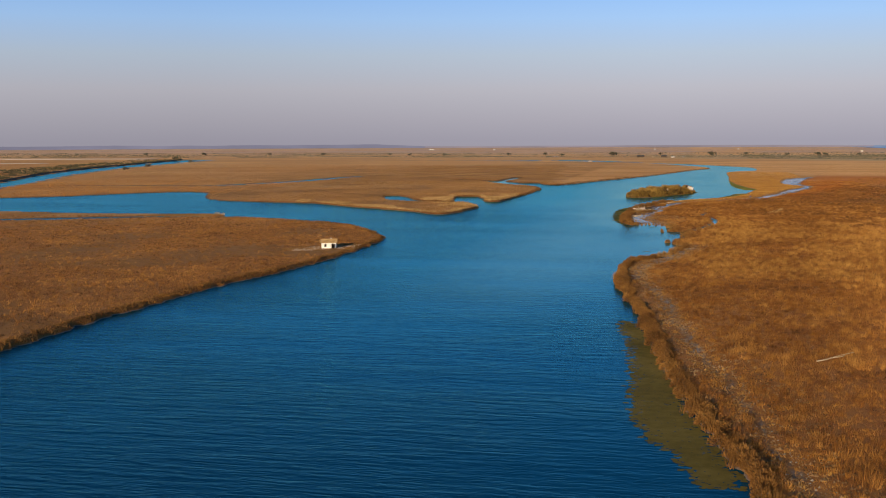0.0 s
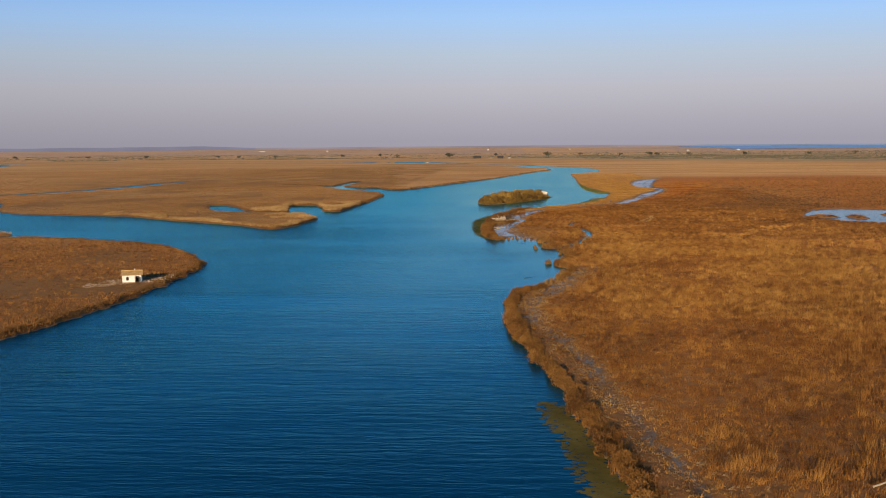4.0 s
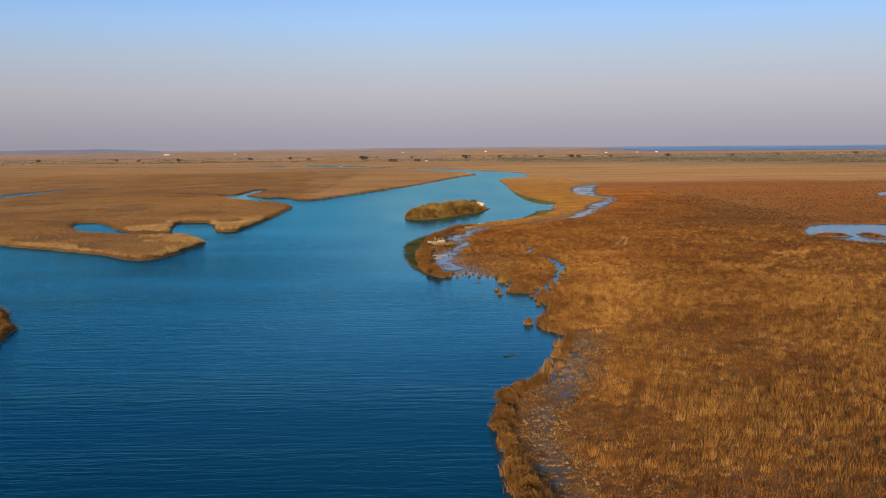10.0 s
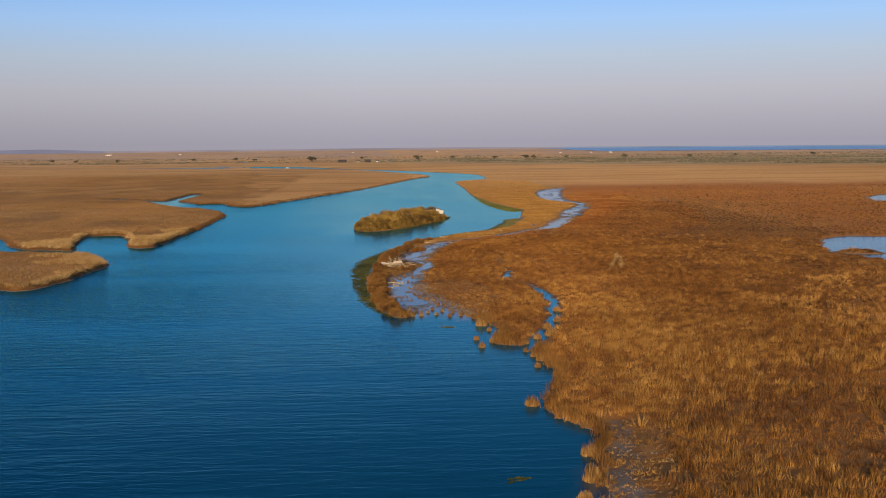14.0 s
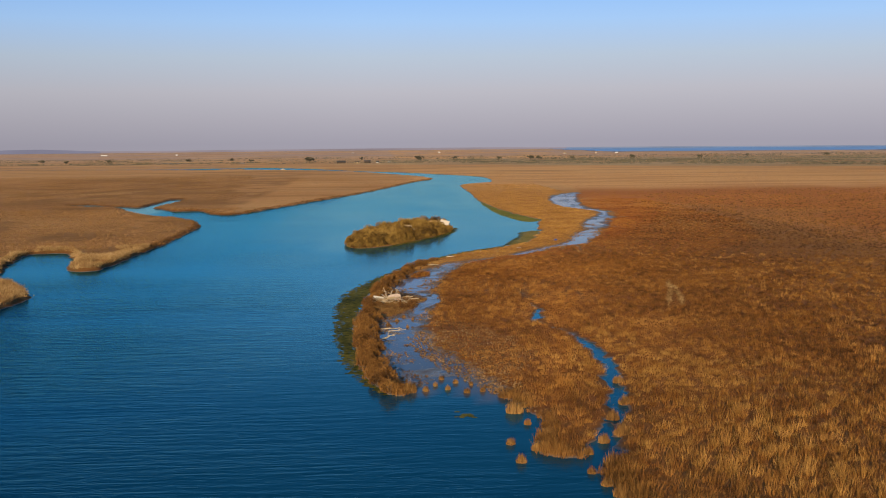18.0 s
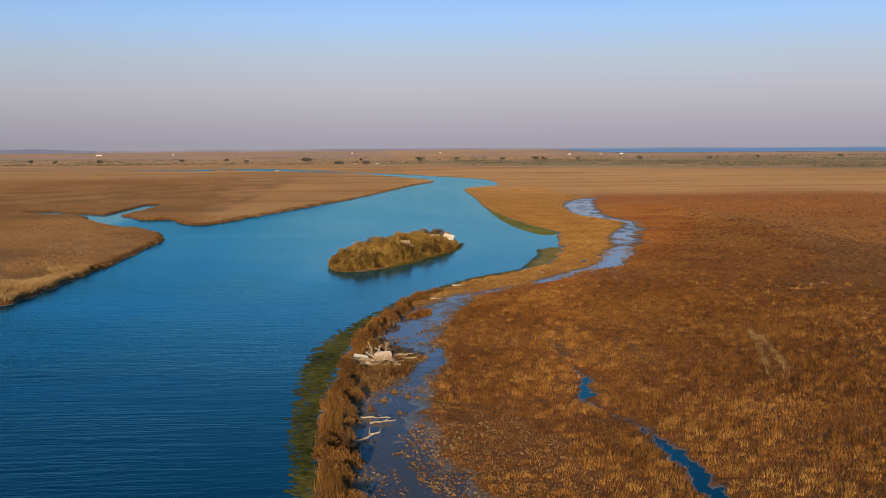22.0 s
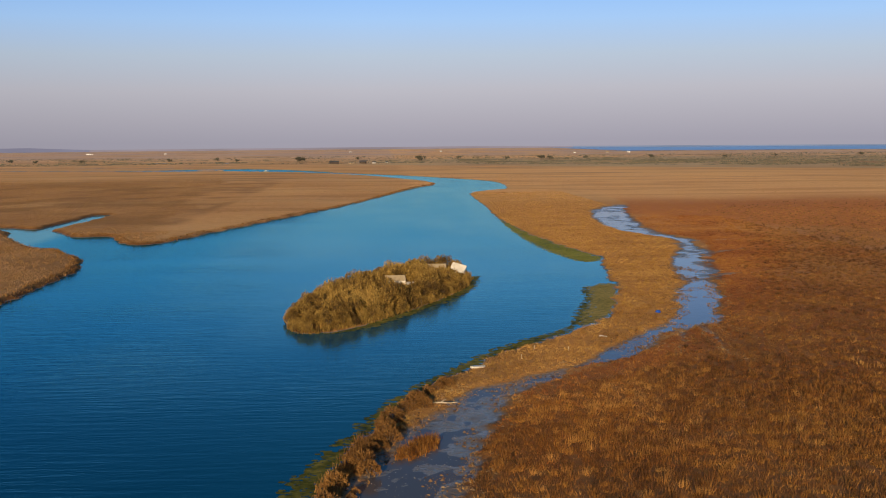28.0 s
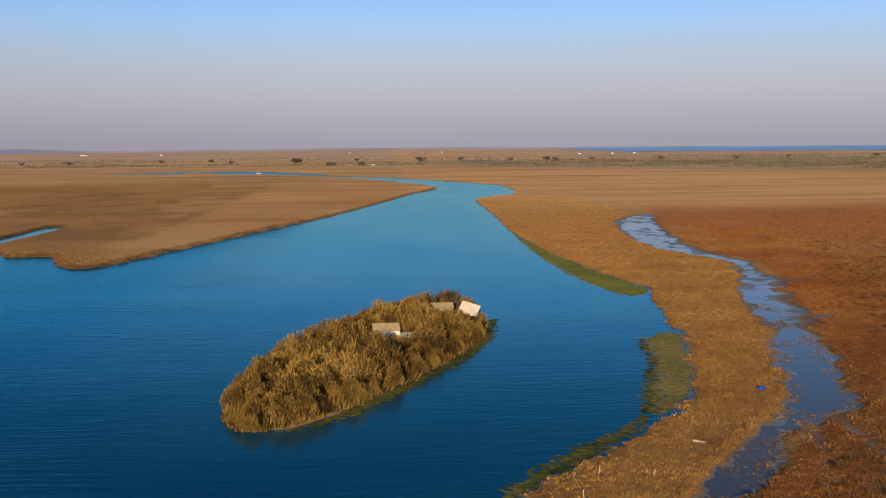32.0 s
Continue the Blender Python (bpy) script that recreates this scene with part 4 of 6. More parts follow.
ok = gold & (land > 0.3) & (soft < 0.0) & (u < np.clip(1.3 - (y - 545) / 420, 0.3, 1))
blades("salt_grass", "short matted golden grass on the spit", "grass", x[ok], y[ok], z[ok], 0.14 + 0.50 * rough_noise(x[ok] / 2.2, y[ok] / 2.2, 92), GRASS, 13, 0.24, 0.08, 0.5, seed=8, fan=0.2)
# west marshes, farther off: coarser clumps
x, y, land, soft, z, u = scattered(-300, -94, 130, 440, 0.75, 103)
yard = np.hypot((x + 102.5) / 1.6, (y - 312) - 0.6 * (x + 102.5)) < 4.6 + 3 * rough_noise(x / 2, y / 2, 120)
ok = (land > 0.4) & (u < np.clip(1.2 + (x + 94) / 220, 0.25, 1)) & ~yard & (rough_noise(x / 22, y / 34, 74) < 0.64 + 0.5 * (u * 3.7 % 1 - 0.5))
tall = 0.25 + 0.55 * rough_noise(x / 5, y / 5, 93)
dark = u * 9.1 % 1 < 0.5 + 1.6 * (rough_noise(x / 9, y / 3.5, 143) - 0.5)
olive = u * 2.7 % 1 < 0.45
for pick, tone, k in ((ok & ~dark, REED, 9), (ok & dark & ~olive, REED_RED, 19), (ok & dark & olive, DARK_TUFT, 29)):
    blades("west_marsh", "rough brown marsh plants on the western bank", "marsh plants", x[pick], y[pick], z[pick], tall[pick], tone, 12, 0.36, 0.11, 0.3, seed=k, fan=0.2)
x, y, land, soft, z, u = scattered(-114, -93, 302, 324, 4.0, 157)
near = np.hypot((x + 102.5) / 1.6, (y - 312) - 0.6 * (x + 102.5)) < 8.5
ok = (land > 0.6) & near & (np.hypot(x + 102.5, y - 312) > 3.4) & (rough_noise(x / 1.7, y / 1.7, 146) > 0.44)
blades("yard_brush", "short dry tan brush round the hut", "grass", x[ok], y[ok], z[ok], 0.12 + 0.3 * u[ok] ** 2, TUSSOCK, 8, 0.2, 0.08, 0.6, seed=22)
x, y, land, soft, z, u = scattered(-300, -92, 470, 840, 0.45, 104)
ok = (land > 0.4) & (rough_noise(x / 22, y / 34, 74) < 0.62 + 0.5 * (u * 3.7 % 1 - 0.5)) & (u < np.clip(1.2 + (x + 94) / 200, 0.25, 1))
tall = 0.22 + 0.4 * rough_noise(x / 8, y / 8, 94)
dark = u * 5.9 % 1 < 0.62 + 1.2 * (rough_noise(x / 18, y / 9, 145) - 0.5)
for pick, tone, k in ((ok & ~dark, FAR_GRASS, 10), (ok & dark, DARK_MARSH, 21)):
    blades("middle_marsh", "pale and dark brown plants on the marsh tongue", "marsh plants", x[pick], y[pick], z[pick], tall[pick], tone, 8, 0.45, 0.17, seed=k)
# plains farther off, in wider clumps
for k, (x0, x1, y0, y1, per, tone, wide, count) in enumerate([
        (45, 520, 500, 1000, 0.16, HAZED_RED, 0.24, 5), (10, 560, 990, 1500, 0.08, STRAW, 0.4, 4), (-340, 32, 780, 1450, 0.13, DARK_MARSH, 0.26, 4), (-650, -280, 130, 900, 0.12, HAZED_RED, 0.36, 5),
        (-900, -300, 850, 1500, 0.04, FAR_GRASS, 0.6, 4), (130, 420, 150, 520, 0.35, HAZED_REED, 0.3, 5), (-150, 30, 790, 1350, 0.15, STRAW, 0.16, 4)]):
    x, y, land, soft, z, u = scattered(x0, x1, y0, y1, per, 140 + k)
    gold, red = spit(x, y)
    ok = (land > 0.8) & (soft < -0.5) & ~((x < 130) & (y < 820) & (x > 40)) & ~gold & (rough_noise(x / 25, y / 40, 113) > 0.30 + 0.3 * (u * 4.9 % 1 - 0.5))
    smooth_side = smooth(x + 90 + 0.11 * (y - 800) + 28 * (rough_noise(x / 60, y / 90, 71) - 0.5), -4, 5)
    if k == 2:
        ok &= u * 2.3 % 1 > smooth_side * 0.97
    if k == 6:
        ok &= (u * 2.3 % 1 < smooth_side) & (x < 27)
    outer = np.where(np.abs(x0) > np.abs(x1), x - x0, x1 - x)
    ok &= u < np.minimum(1, np.minimum(outer / (0.15 * (x1 - x0)), (y1 - y) / (0.2 * (y1 - y0))))
    s_ = np.where(red, 0.4, 1.0) * (0.55 if tone is STRAW else 1.0)
    blades("far_marsh", "far flat marsh of dry brown grasses", "marsh plants", x[ok], y[ok], z[ok], s_[ok] * (0.22 + 0.36 * rough_noise(x[ok] / 30, y[ok] / 50, 114)), tone, count, 0.9 + 0.3 * wide, wide, 0.4, seed=150 + k)
# the fringe along every bank
x, y, land, soft, z, u = scattered(-30, 60, 85, 560, 5.0, 105)
bank = -inside_depth(x, y, RIVER)
ok = (land > -0.35) & (bank < 0.8 + 1.6 * rough_noise(x / 6, y / 6, 96)) & (soft < 0.2) & (rough_noise(x / 4, y / 4, 97) > 0.33)
blades("bank_reeds", "brown reeds fringing the water's edge", "reeds", x[ok], y[ok], np.maximum(z[ok], 0), 0.7 + 0.8 * rough_noise(x[ok] / 4, y[ok] / 4, 98), SHRUB, 9, 0.2, 0.08, seed=11)
x, y, land, soft, z, u = scattered(-200, -90, 120, 860, 2.0, 106)
bank = -inside_depth(x, y, RIVER)
ok = (land > 0.05) & (bank < 1.0 + 2.0 * rough_noise(x / 7, y / 7, 112)) & (y < 450)
blades("west_bank_reeds", "brown reeds fringing the western bank", "reeds", x[ok], y[ok], z[ok], 0.2 + 0.7 * rough_noise(x[ok] / 4, y[ok] / 4, 99), SHRUB, 14, 0.3, 0.09, 0.35, seed=12, fan=0.2)
ok = (land > 0.8) & (bank < 2.0 + 40.0 * np.maximum(rough_noise(x / 16, y / 16, 115) - 0.36, 0) * (y < 640)) & (u < np.where(bank < 3, 1, 0.6)) & (y > 450) & (y < 640)
blades("tongue_reeds", "pale golden reeds edging the marsh tongue", "reeds", x[ok], y[ok], z[ok], 0.55 + 1.0 * rough_noise(x[ok] / 5, y[ok] / 5, 99), PALE_REED, 14, 0.34, 0.11, 0.25, seed=14, fan=0.2)
# dark blades put in for the shadow line of the eroded bank
x, y, land, soft, z, u = scattered(-125, 30, 620, 1290, 0.8, 109)
bank = -inside_depth(x, y, RIVER)
ok = (land > 0.0) & (bank < 2.2) & ~((x > -60) & (y < 780))
blades("far_bank_shade", "dark blades painting in the far western bank's shadow line", "reeds", x[ok], y[ok], z[ok], 0.25 + 0.45 * rough_noise(x[ok] / 8, y[ok] / 8, 117), SHRUB, 8, 0.4, 0.18, 0.4, seed=16)
x, y, land, soft, z, u = scattered(-37, 6, 624, 728, 3.0, 108)
bank = inside_depth(x, y, ISLAND)
ok = (bank > -0.6) & (bank < 2.2)
blades("island_reeds", "brown reeds fringing the island", "reeds", x[ok], y[ok], np.maximum(z[ok], 0), 0.6 + 0.8 * rough_noise(x[ok] / 3, y[ok] / 3, 116), TAMARISK, 7, 0.25, 0.16, 0.35, seed=15)


# ---- water weed ----
def weed_mat(outline, label, seed, mat=ALGAE):
    """A ragged floating mat: many small lobes round an outline."""
    r = np.random.default_rng(seed)
    p = rounded(outline)
    lo, hi = p.min(0), p.max(0)
    step = 0.36
    xs, ys = [a.ravel() for a in np.meshgrid(np.arange(lo[0] - 3, hi[0] + 3, step), np.arange(lo[1] - 3, hi[1] + 3, step))]
    d = inside_depth(xs, ys, p)
    keep = (d + 3.0 * (rough_noise(xs / 1.6, ys / 1.6, seed) - 0.5) > 0) & (r.random(len(xs)) < np.clip(0.22 + d / 2.6, 0.08, 1.0)) & (rough_noise(xs / 1.3, ys / 1.3, seed + 9) > 0.24)
    xs, ys = xs[keep], ys[keep]
    n = len(xs)
    k = 5
    a = np.linspace(0, 2 * np.pi, k, endpoint=False)
    rad = step * r.uniform(0.6, 1.25, (n, k))
    cx, cy, cz = xs + r.uniform(-.2, .2, n), ys + r.uniform(-.2, .2, n), r.uniform(0.004, 0.016, n)
    tilt = r.normal(0, 0.012, (n, 2))
    ca, sa = np.broadcast_to(np.cos(a), (n, k)), np.broadcast_to(np.sin(a), (n, k))
    v = np.stack([cx[:, None] + rad * ca * 1.2, cy[:, None] + rad * sa, np.maximum(cz[:, None] + rad * (ca * tilt[:, :1] + sa * tilt[:, 1:]), 0.004)], 2).reshape(-1, 3)
    ob = mesh_object("weed_mat", v, np.arange(n * k).reshape(-1, k), mat)
    return tagged(ob, label, "water weed", "weed mats", kind="stuff")


WEED = "olive-green water weed bed at the surface beside the bank"
weed_mat([(-12.5, 198), (-10.5, 201), (-7.2, 195), (-3.6, 168), (-1.8, 154), (-0.2, 140), (2.4, 124), (4.6, 112), (6.2, 104), (4, 103.5), (1.5, 103), (0.2, 106), (-1, 111), (-1.6, 115.5), (-3.8, 118), (-5, 122.7), (-6.6, 128), (-7.2, 141), (-7.9, 158), (-9.6, 181)], "brown-olive weed bed just under the surface beside the bank", 1, BROWN_WEED)
weed_mat([(-15.6, 415), (-14, 417), (-12, 416.6), (-11.4, 415), (-13.4, 414)], "small dark weed patch in open water", 7)
weed_mat([(-12.6, 325), (-11.6, 327), (-10.2, 326), (-10.6, 324.2)], "small dark weed patch in open water", 8)
weed_mat([(-21, 425), (-25, 430), (-29.3, 447), (-31.5, 475), (-32.6, 500), (-31.8, 522), (-29.5, 534), (-25.6, 551), (-21.8, 562), (-17.4, 579), (-14, 584), (-13.5, 580), (-21, 556), (-25.5, 525), (-27, 497), (-27.3, 466), (-25, 438)], WEED, 2)
weed_mat([(-15.5, 583), (-11, 592.5), (-3.8, 607.5), (2.6, 617.5), (9, 625.5), (14.5, 632), (19.0, 650), (24, 668), (26, 686), (28, 686), (25, 664), (20, 645), (16, 630.5), (7, 617), (-4, 601), (-13, 581)], WEED, 3)
weed_mat([(15.5, 634.5), (19.5, 646), (24.2, 664), (26.6, 684), (31.5, 690), (34.5, 690), (32, 672), (28.5, 656), (24, 643), (19, 633.5)], "pale olive weed bed drying at the bend's shore", 6, PALE_WEED)
weed_mat([(30.5, 915), (28.2, 855), (28, 800), (30, 765), (33, 738), (37, 732), (43, 742), (41, 762), (36.5, 800), (34, 850), (32, 905)], WEED, 4, OLIVE_WEED)
weed_mat([(-30, 627), (-20, 633), (-12, 648), (-3, 668), (4, 688), (6, 708), (3, 706), (0.5, 688), (-6, 670), (-15, 650), (-22, 636)], "thin green weed round the island's shore", 5)


# ---- shrubs ----
def bush_meshes(seed, wide, tall, sprays, stems=7, size=0.5):
    """Stems and feathery sprays of one shrub as two meshes."""
    r = random.Random(seed)
    bm = bmesh.new()
    ends = []
    for s in range(stems):
        a, q = 2 * math.pi * s / stems + r.uniform(-.3, .3), r.uniform(0.35, 0.9)
        tip = Vector((wide * q * math.cos(a), wide * q * math.sin(a), tall * r.uniform(0.6, 0.92)))
        mid = Vector((tip.x * 0.35, tip.y * 0.35, tip.z * 0.55))
        limb(bm, [(0.05 * math.cos(a), 0.05 * math.sin(a), -0.15), mid, tip], [0.05, 0.035, 0.012], 5)
        ends.append((mid, tip))
    stem = bpy.data.meshes.new("stems")
    bm.to_mesh(stem)
    bm.free()
    stem.materials.append(BARK)
    g = np.random.default_rng(seed)
    n = sprays
    t = g.random(n)
    a, e = g.uniform(0, 2 * np.pi, n), np.arccos(g.uniform(-0.15, 1, n))
    q = 0.45 + 0.55 * g.random(n) ** 0.5
    lump = 0.78 + 0.45 * value_noise(3 * np.cos(a) + 5 + 2 * e, 3 * np.sin(a) + 5, seed)
    c = np.stack([wide * q * lump * np.sin(e) * np.cos(a), wide * q * lump * np.sin(e) * np.sin(a), tall * (0.22 + 0.74 * q * lump * np.cos(e))], 1)
    c[:, 2] = np.maximum(c[:, 2], 0.05)
    d = np.stack([np.sin(e) * np.cos(a), np.sin(e) * np.sin(a), 0.7 + 0.6 * np.cos(e)], 1) + g.normal(0, 0.35, (n, 3))
    d /= np.linalg.norm(d, axis=1)[:, None]
    side = np.cross(d, g.normal(0, 1, (n, 3)))
    side /= np.linalg.norm(side, axis=1)[:, None]
    ln, w = size * g.uniform(0.6, 1.3, n)[:, None], size * 0.22 * g.uniform(0.6, 1.3, n)[:, None]
    v = np.stack([c - side * w * 0.4, c + side * w, c + d * ln, c - side * w + d * ln * 0.45], 1).reshape(-1, 3)
    tmp = mesh_object("foliage", v, np.arange(4 * n).reshape(-1, 4), TAMARISK)
    leaf = tmp.data
    bpy.data.objects.remove(tmp)
    return stem, leaf


def plant(name, label, category, group, meshes, at, turn, scale, leaf_mat=None, squash=1.0):
    t = thing(name, label, category, group)
    t.matrix_world = pose(*at, 0, 0, turn) @ Matrix.Diagonal((scale, scale, scale * squash, 1))
    for nm, me in zip(("stems", "foliage"), meshes):
        o = new(nm, me)
        o.parent = t
    return t


def recoloured(meshes, mat):
    leaf = meshes[1].copy()
    leaf.materials.clear()
    leaf.materials.append(mat)
    return meshes[0], leaf


TAM = [bush_meshes(200 + k, 1.9, 3.2, 1500, size=0.3) for k in range(5)]
rs = random.Random(7)
cx, cy = np.random.default_rng(8).uniform(-36, 5, 1500), np.random.default_rng(9).uniform(624, 728, 1500)
inner = inside_depth(cx, cy, ISLAND)
placed = []
for px_, py_, d_ in zip(cx, cy, inner):
    if d_ < -0.4 or any((px_ - a) ** 2 + (py_ - b) ** 2 < 4.2 for a, b in placed) or len(placed) > 230:
        continue
    if (-17.5 < px_ < -9 and 682 < py_ < 688) or (-7 < px_ < 3 and 704 < py_ < 711):
        continue
    front = (-18.5 < px_ < -8 and 672 < py_ < 683) or (-8 < px_ < 4 and 696 < py_ < 705)
    placed.append((px_, py_))
    edge = min(1.0, 0.55 + d_ / 8) * (0.6 if front else 1.0)
    plant("tamarisk_bush", "feathery olive-brown tamarisk bush crowding the river island", "bush", "island bushes", TAM[rs.randrange(5)], (px_, py_, 0.15), rs.uniform(0, 360), edge * rs.uniform(0.62, 1.5))
LOW = [recoloured(bush_meshes(300 + k, 0.95, 1.35, 800, 5, 0.2), SHRUB) for k in range(4)]
# brown shrubs along the outer edge of the cape
for k in range(96):
    v_ = k / 95
    y_ = 428 + v_ * 160 + rs.uniform(-0.7, 0.7)
    x_ = float(np.interp(y_, [427, 440, 466, 497, 525, 556, 583, 603], [-22, -24.2, -26, -25.5, -23.7, -19.3, -11.6, -2])) + rs.uniform(-1.0, 1.9)
    if 506 < y_ < 519 and x_ > -27:
        continue
    plant("shore_shrub", "low dark brown shrub on the river's edge", "bush", "shore shrubs", LOW[rs.randrange(4)], (x_, y_, 0.1), rs.uniform(0, 360), rs.uniform(0.45, 1.5))
for k in range(90):
    y_ = 100 + 205 * k / 89 + rs.uniform(-1, 1)
    x_ = float(np.interp(y_, [101, 123, 142, 167, 203, 225, 242, 270, 299, 310], [6, 1.6, -1.7, -5.4, -8.5, -12.8, -15, -17.8, -15.3, -9])) + rs.uniform(0.6, 2.4)
    plant("shore_shrub", "low dark brown shrub on the river's edge", "bush", "shore shrubs", LOW[rs.randrange(4)], (x_, y_, 0.1), rs.uniform(0, 360), rs.uniform(0.7, 1.25))


# ---- reed tussocks standing in the shallows ----
def tussock_mesh(seed):
    g = np.random.default_rng(seed)
    n = 260
    a, q = g.uniform(0, 2 * np.pi, n), np.sqrt(g.random(n))
    bx, by = 0.75 * q * np.cos(a), 0.75 * q * np.sin(a)
    h = (1.0 - 0.72 * q * q) * g.uniform(0.7, 1.2, n)
    w, b = 0.05 * g.uniform(0.7, 1.4, n), g.uniform(0, np.pi, n)
    tip = np.stack([bx + 0.28 * h * q * np.cos(a) + g.normal(0, .08, n), by + 0.28 * h * q * np.sin(a) + g.normal(0, .08, n), h], 1)
    v = np.stack([np.stack([bx - w * np.cos(b), by - w * np.sin(b), np.full(n, -0.1)], 1), np.stack([bx + w * np.cos(b), by + w * np.sin(b), np.full(n, -0.1)], 1), tip], 1).reshape(-1, 3)
    tmp = mesh_object("tussock", v, np.arange(3 * n).reshape(-1, 3), TUSSOCK)
    me = tmp.data
    bpy.data.objects.remove(tmp)
    return me


TUSSOCKS = [tussock_mesh(400 + k) for k in range(4)]
SPOTS = [(-3.5, 333.4, 1.5), (-4.8, 324.6, 1.7), (-4.4, 327, 1.2), (-6.6, 318.5, 1.3), (-5.2, 317.0, 1.2), (-7.6, 312.6, 1.6), (-8.4, 309.8, 1.5), (-9.3, 306.3, 1.6), (-11.0, 303.6, 1.7), (-10.2, 305, 1.3), (-7.0, 315, 1.0), (-6.4, 355.6, 1.6),
         (-9.3, 402.2, .9), (-9.0, 395.3, 1.0), (-6.8, 399.7, 1.1), (-7.2, 416.4, 1.9), (-7.7, 424.7, 1.2), (-17.4, 429, .8), (-14.5, 429.5, .7), (-12.1, 427.6, .8), (-10, 428.2, .7), (-21.2, 431.4, 1.5), (-19.5, 428.6, 1.7),
         (-16, 432, .6), (-13.2, 433.5, .7), (-11.2, 432, .5), (-15, 436, .7), (-5.9, 419, .9), (-6.4, 410.5, .8), (-4.9, 404.5, 1.3),
         (3.4, 404.8, 1.8), (0.1, 393.1, 2.0), (-1.3, 383.8, 1.3), (3.8, 411.9, 1.4), (6.8, 419.4, 1.4), (8.6, 431.7, 1.3), (0.8, 402.1, 1.2), (-1.7, 397.8, 1.0), (-2.6, 391, .8), (-1.9, 387, 1.0), (-2.4, 379, .9), (7.6, 409, 1.2),
         (-21.7, 492.8, .8), (-19.1, 491.5, .6), (-23.4, 490.5, .7), (-20.4, 486.8, .6), (-17.5, 488.5, .5), (-22, 482.5, .6), (-18.6, 480, .5)]
for k, (x_, y_, s_) in enumerate(SPOTS):
    t_ = new("reed_tussock", TUSSOCKS[k % 4])
    t_.matrix_world = pose(x_, y_, 0.02, 0, 0, 47 * k) @ Matrix.Diagonal((0.70 * s_, 0.70 * s_, 0.85 * s_ + 0.1, 1))
    tagged(t_, "round golden reed tussock standing in shallow water", "grass tussock", "tussocks")
x, y, land, soft, z, u = scattered(-26, 90, 425, 960, 2.6, 107)
ok = (soft > -1.2) & (soft < 1.6 + 2.2 * (rough_noise(x / 9, y / 9, 135) - 0.3)) & (land > 0) & (u < np.clip(1.2 - (y - 425) / 500, 0.15, 1)) & (rough_noise(x / 5, y / 5, 111) > 0.42)
x2, y2, land2, soft2, z2, u2 = scattered(-22, 24, 90, 430, 2.2, 124)
ok2 = (soft2 > -0.9) & (land2 > 0) & (rough_noise(x2 / 2, y2 / 2, 125) > 0.40)
blades("mud_tufts", "pale clods and grass tufts on the bank's mud", "grass", x2[ok2], y2[ok2], np.maximum(z2[ok2], 0), 0.15 + 0.35 * u2[ok2] ** 2, GRASS, 10, 0.16, 0.08, 0.6, seed=18)
blades("backwater_tufts", "scattered small grass tufts in the muddy backwater", "grass", x[ok], y[ok], np.maximum(z[ok], -0.02), 0.12 + 0.28 * u[ok] ** 3, GRASS, 8, 0.14, 0.07, 0.5, seed=13)


x, y, land, soft, z, u = scattered(-18, -9, 550, 566, 6.0, 156)
ok = np.hypot((x + 13.7 - 0.35 * (y - 557.5)) / 1.7, (y - 557.5) / 4.6) < 0.75 + 0.4 * u
blades("reed_islet", "small islet of rust-red reeds in the muddy backwater", "reeds", x[ok], y[ok], np.maximum(z[ok], 0), 0.45 + 0.35 * u[ok], REED_RED, 14, 0.16, 0.08, 0.3, seed=20)


def stones(name, label, x, y, z, size, seed, mat=STONE, kind_="stones"):
    """Small rough stones, joined: eight-faced lumps with uneven corners."""
    g = np.random.default_rng(seed)
    n = len(x)
    corner = np.array([(1, 0, 0), (0, 1, 0), (-1, 0, 0), (0, -1, 0), (0, 0, 0.7), (0, 0, -0.6)])
    v = corner * g.uniform(0.55, 1.2, (n, 6, 3)) * size[:, None, None]
    a = g.uniform(0, 6.3, n)
    c, d = np.cos(a)[:, None], np.sin(a)[:, None]
    v = np.stack([x[:, None] + c * v[..., 0] - d * v[..., 1], y[:, None] + d * v[..., 0] + c * v[..., 1], z[:, None] + v[..., 2]], 2)
    f = np.array([(0, 1, 4), (1, 2, 4), (2, 3, 4), (3, 0, 4), (1, 0, 5), (2, 1, 5), (3, 2, 5), (0, 3, 5)])
    ob = mesh_object(name, v.reshape(-1, 3), (np.arange(n)[:, None, None] * 6 + f).reshape(-1, 3), mat)
    return tagged(ob, label, kind_, kind="stuff")


x, y, land, soft, z, u = scattered(-24, 24, 90, 600, 3.0, 126)
ok = (soft > -0.8) & (land > -0.5) & (rough_noise(x / 3, y / 3, 127) > 0.46) & (u < np.where(y < 345, 0.8, 0.3))
stones("bank_stones", "grey and tan stones strewn over wet mud", x[ok], y[ok], np.maximum(z[ok], -0.02) + 0.02, 0.07 + 0.22 * u[ok] ** 2, 128)
x, y, land, soft, z, u = scattered(-20, 4, 400, 490, 5.0, 129)
ok = (land > -0.2) & (inside_depth(x, y, CLODS) + 4 * (rough_noise(x / 4, y / 4, 137) - 0.5) > 0) & (rough_noise(x / 1.5, y / 1.5, 138) > 0.36)
stones("cape_clods", "tan peaty clods and stones between short reeds on the cape", x[ok], y[ok], np.maximum(z[ok], 0) + 0.05, 0.07 + 0.22 * (u[ok] * 3.3 % 1) ** 2, 131, CLOD, "clods")
x, y, land, soft, z, u = scattered(-26, 60, 428, 720, 5.5, 151)
ok = (land > 0) & (soft > -1.6) & (soft < 1.4 + 14 * (rough_noise(x / 6, y / 6, 139) - 0.36)) & (rough_noise(x / 1.3, y / 1.3, 140) > 0.35)
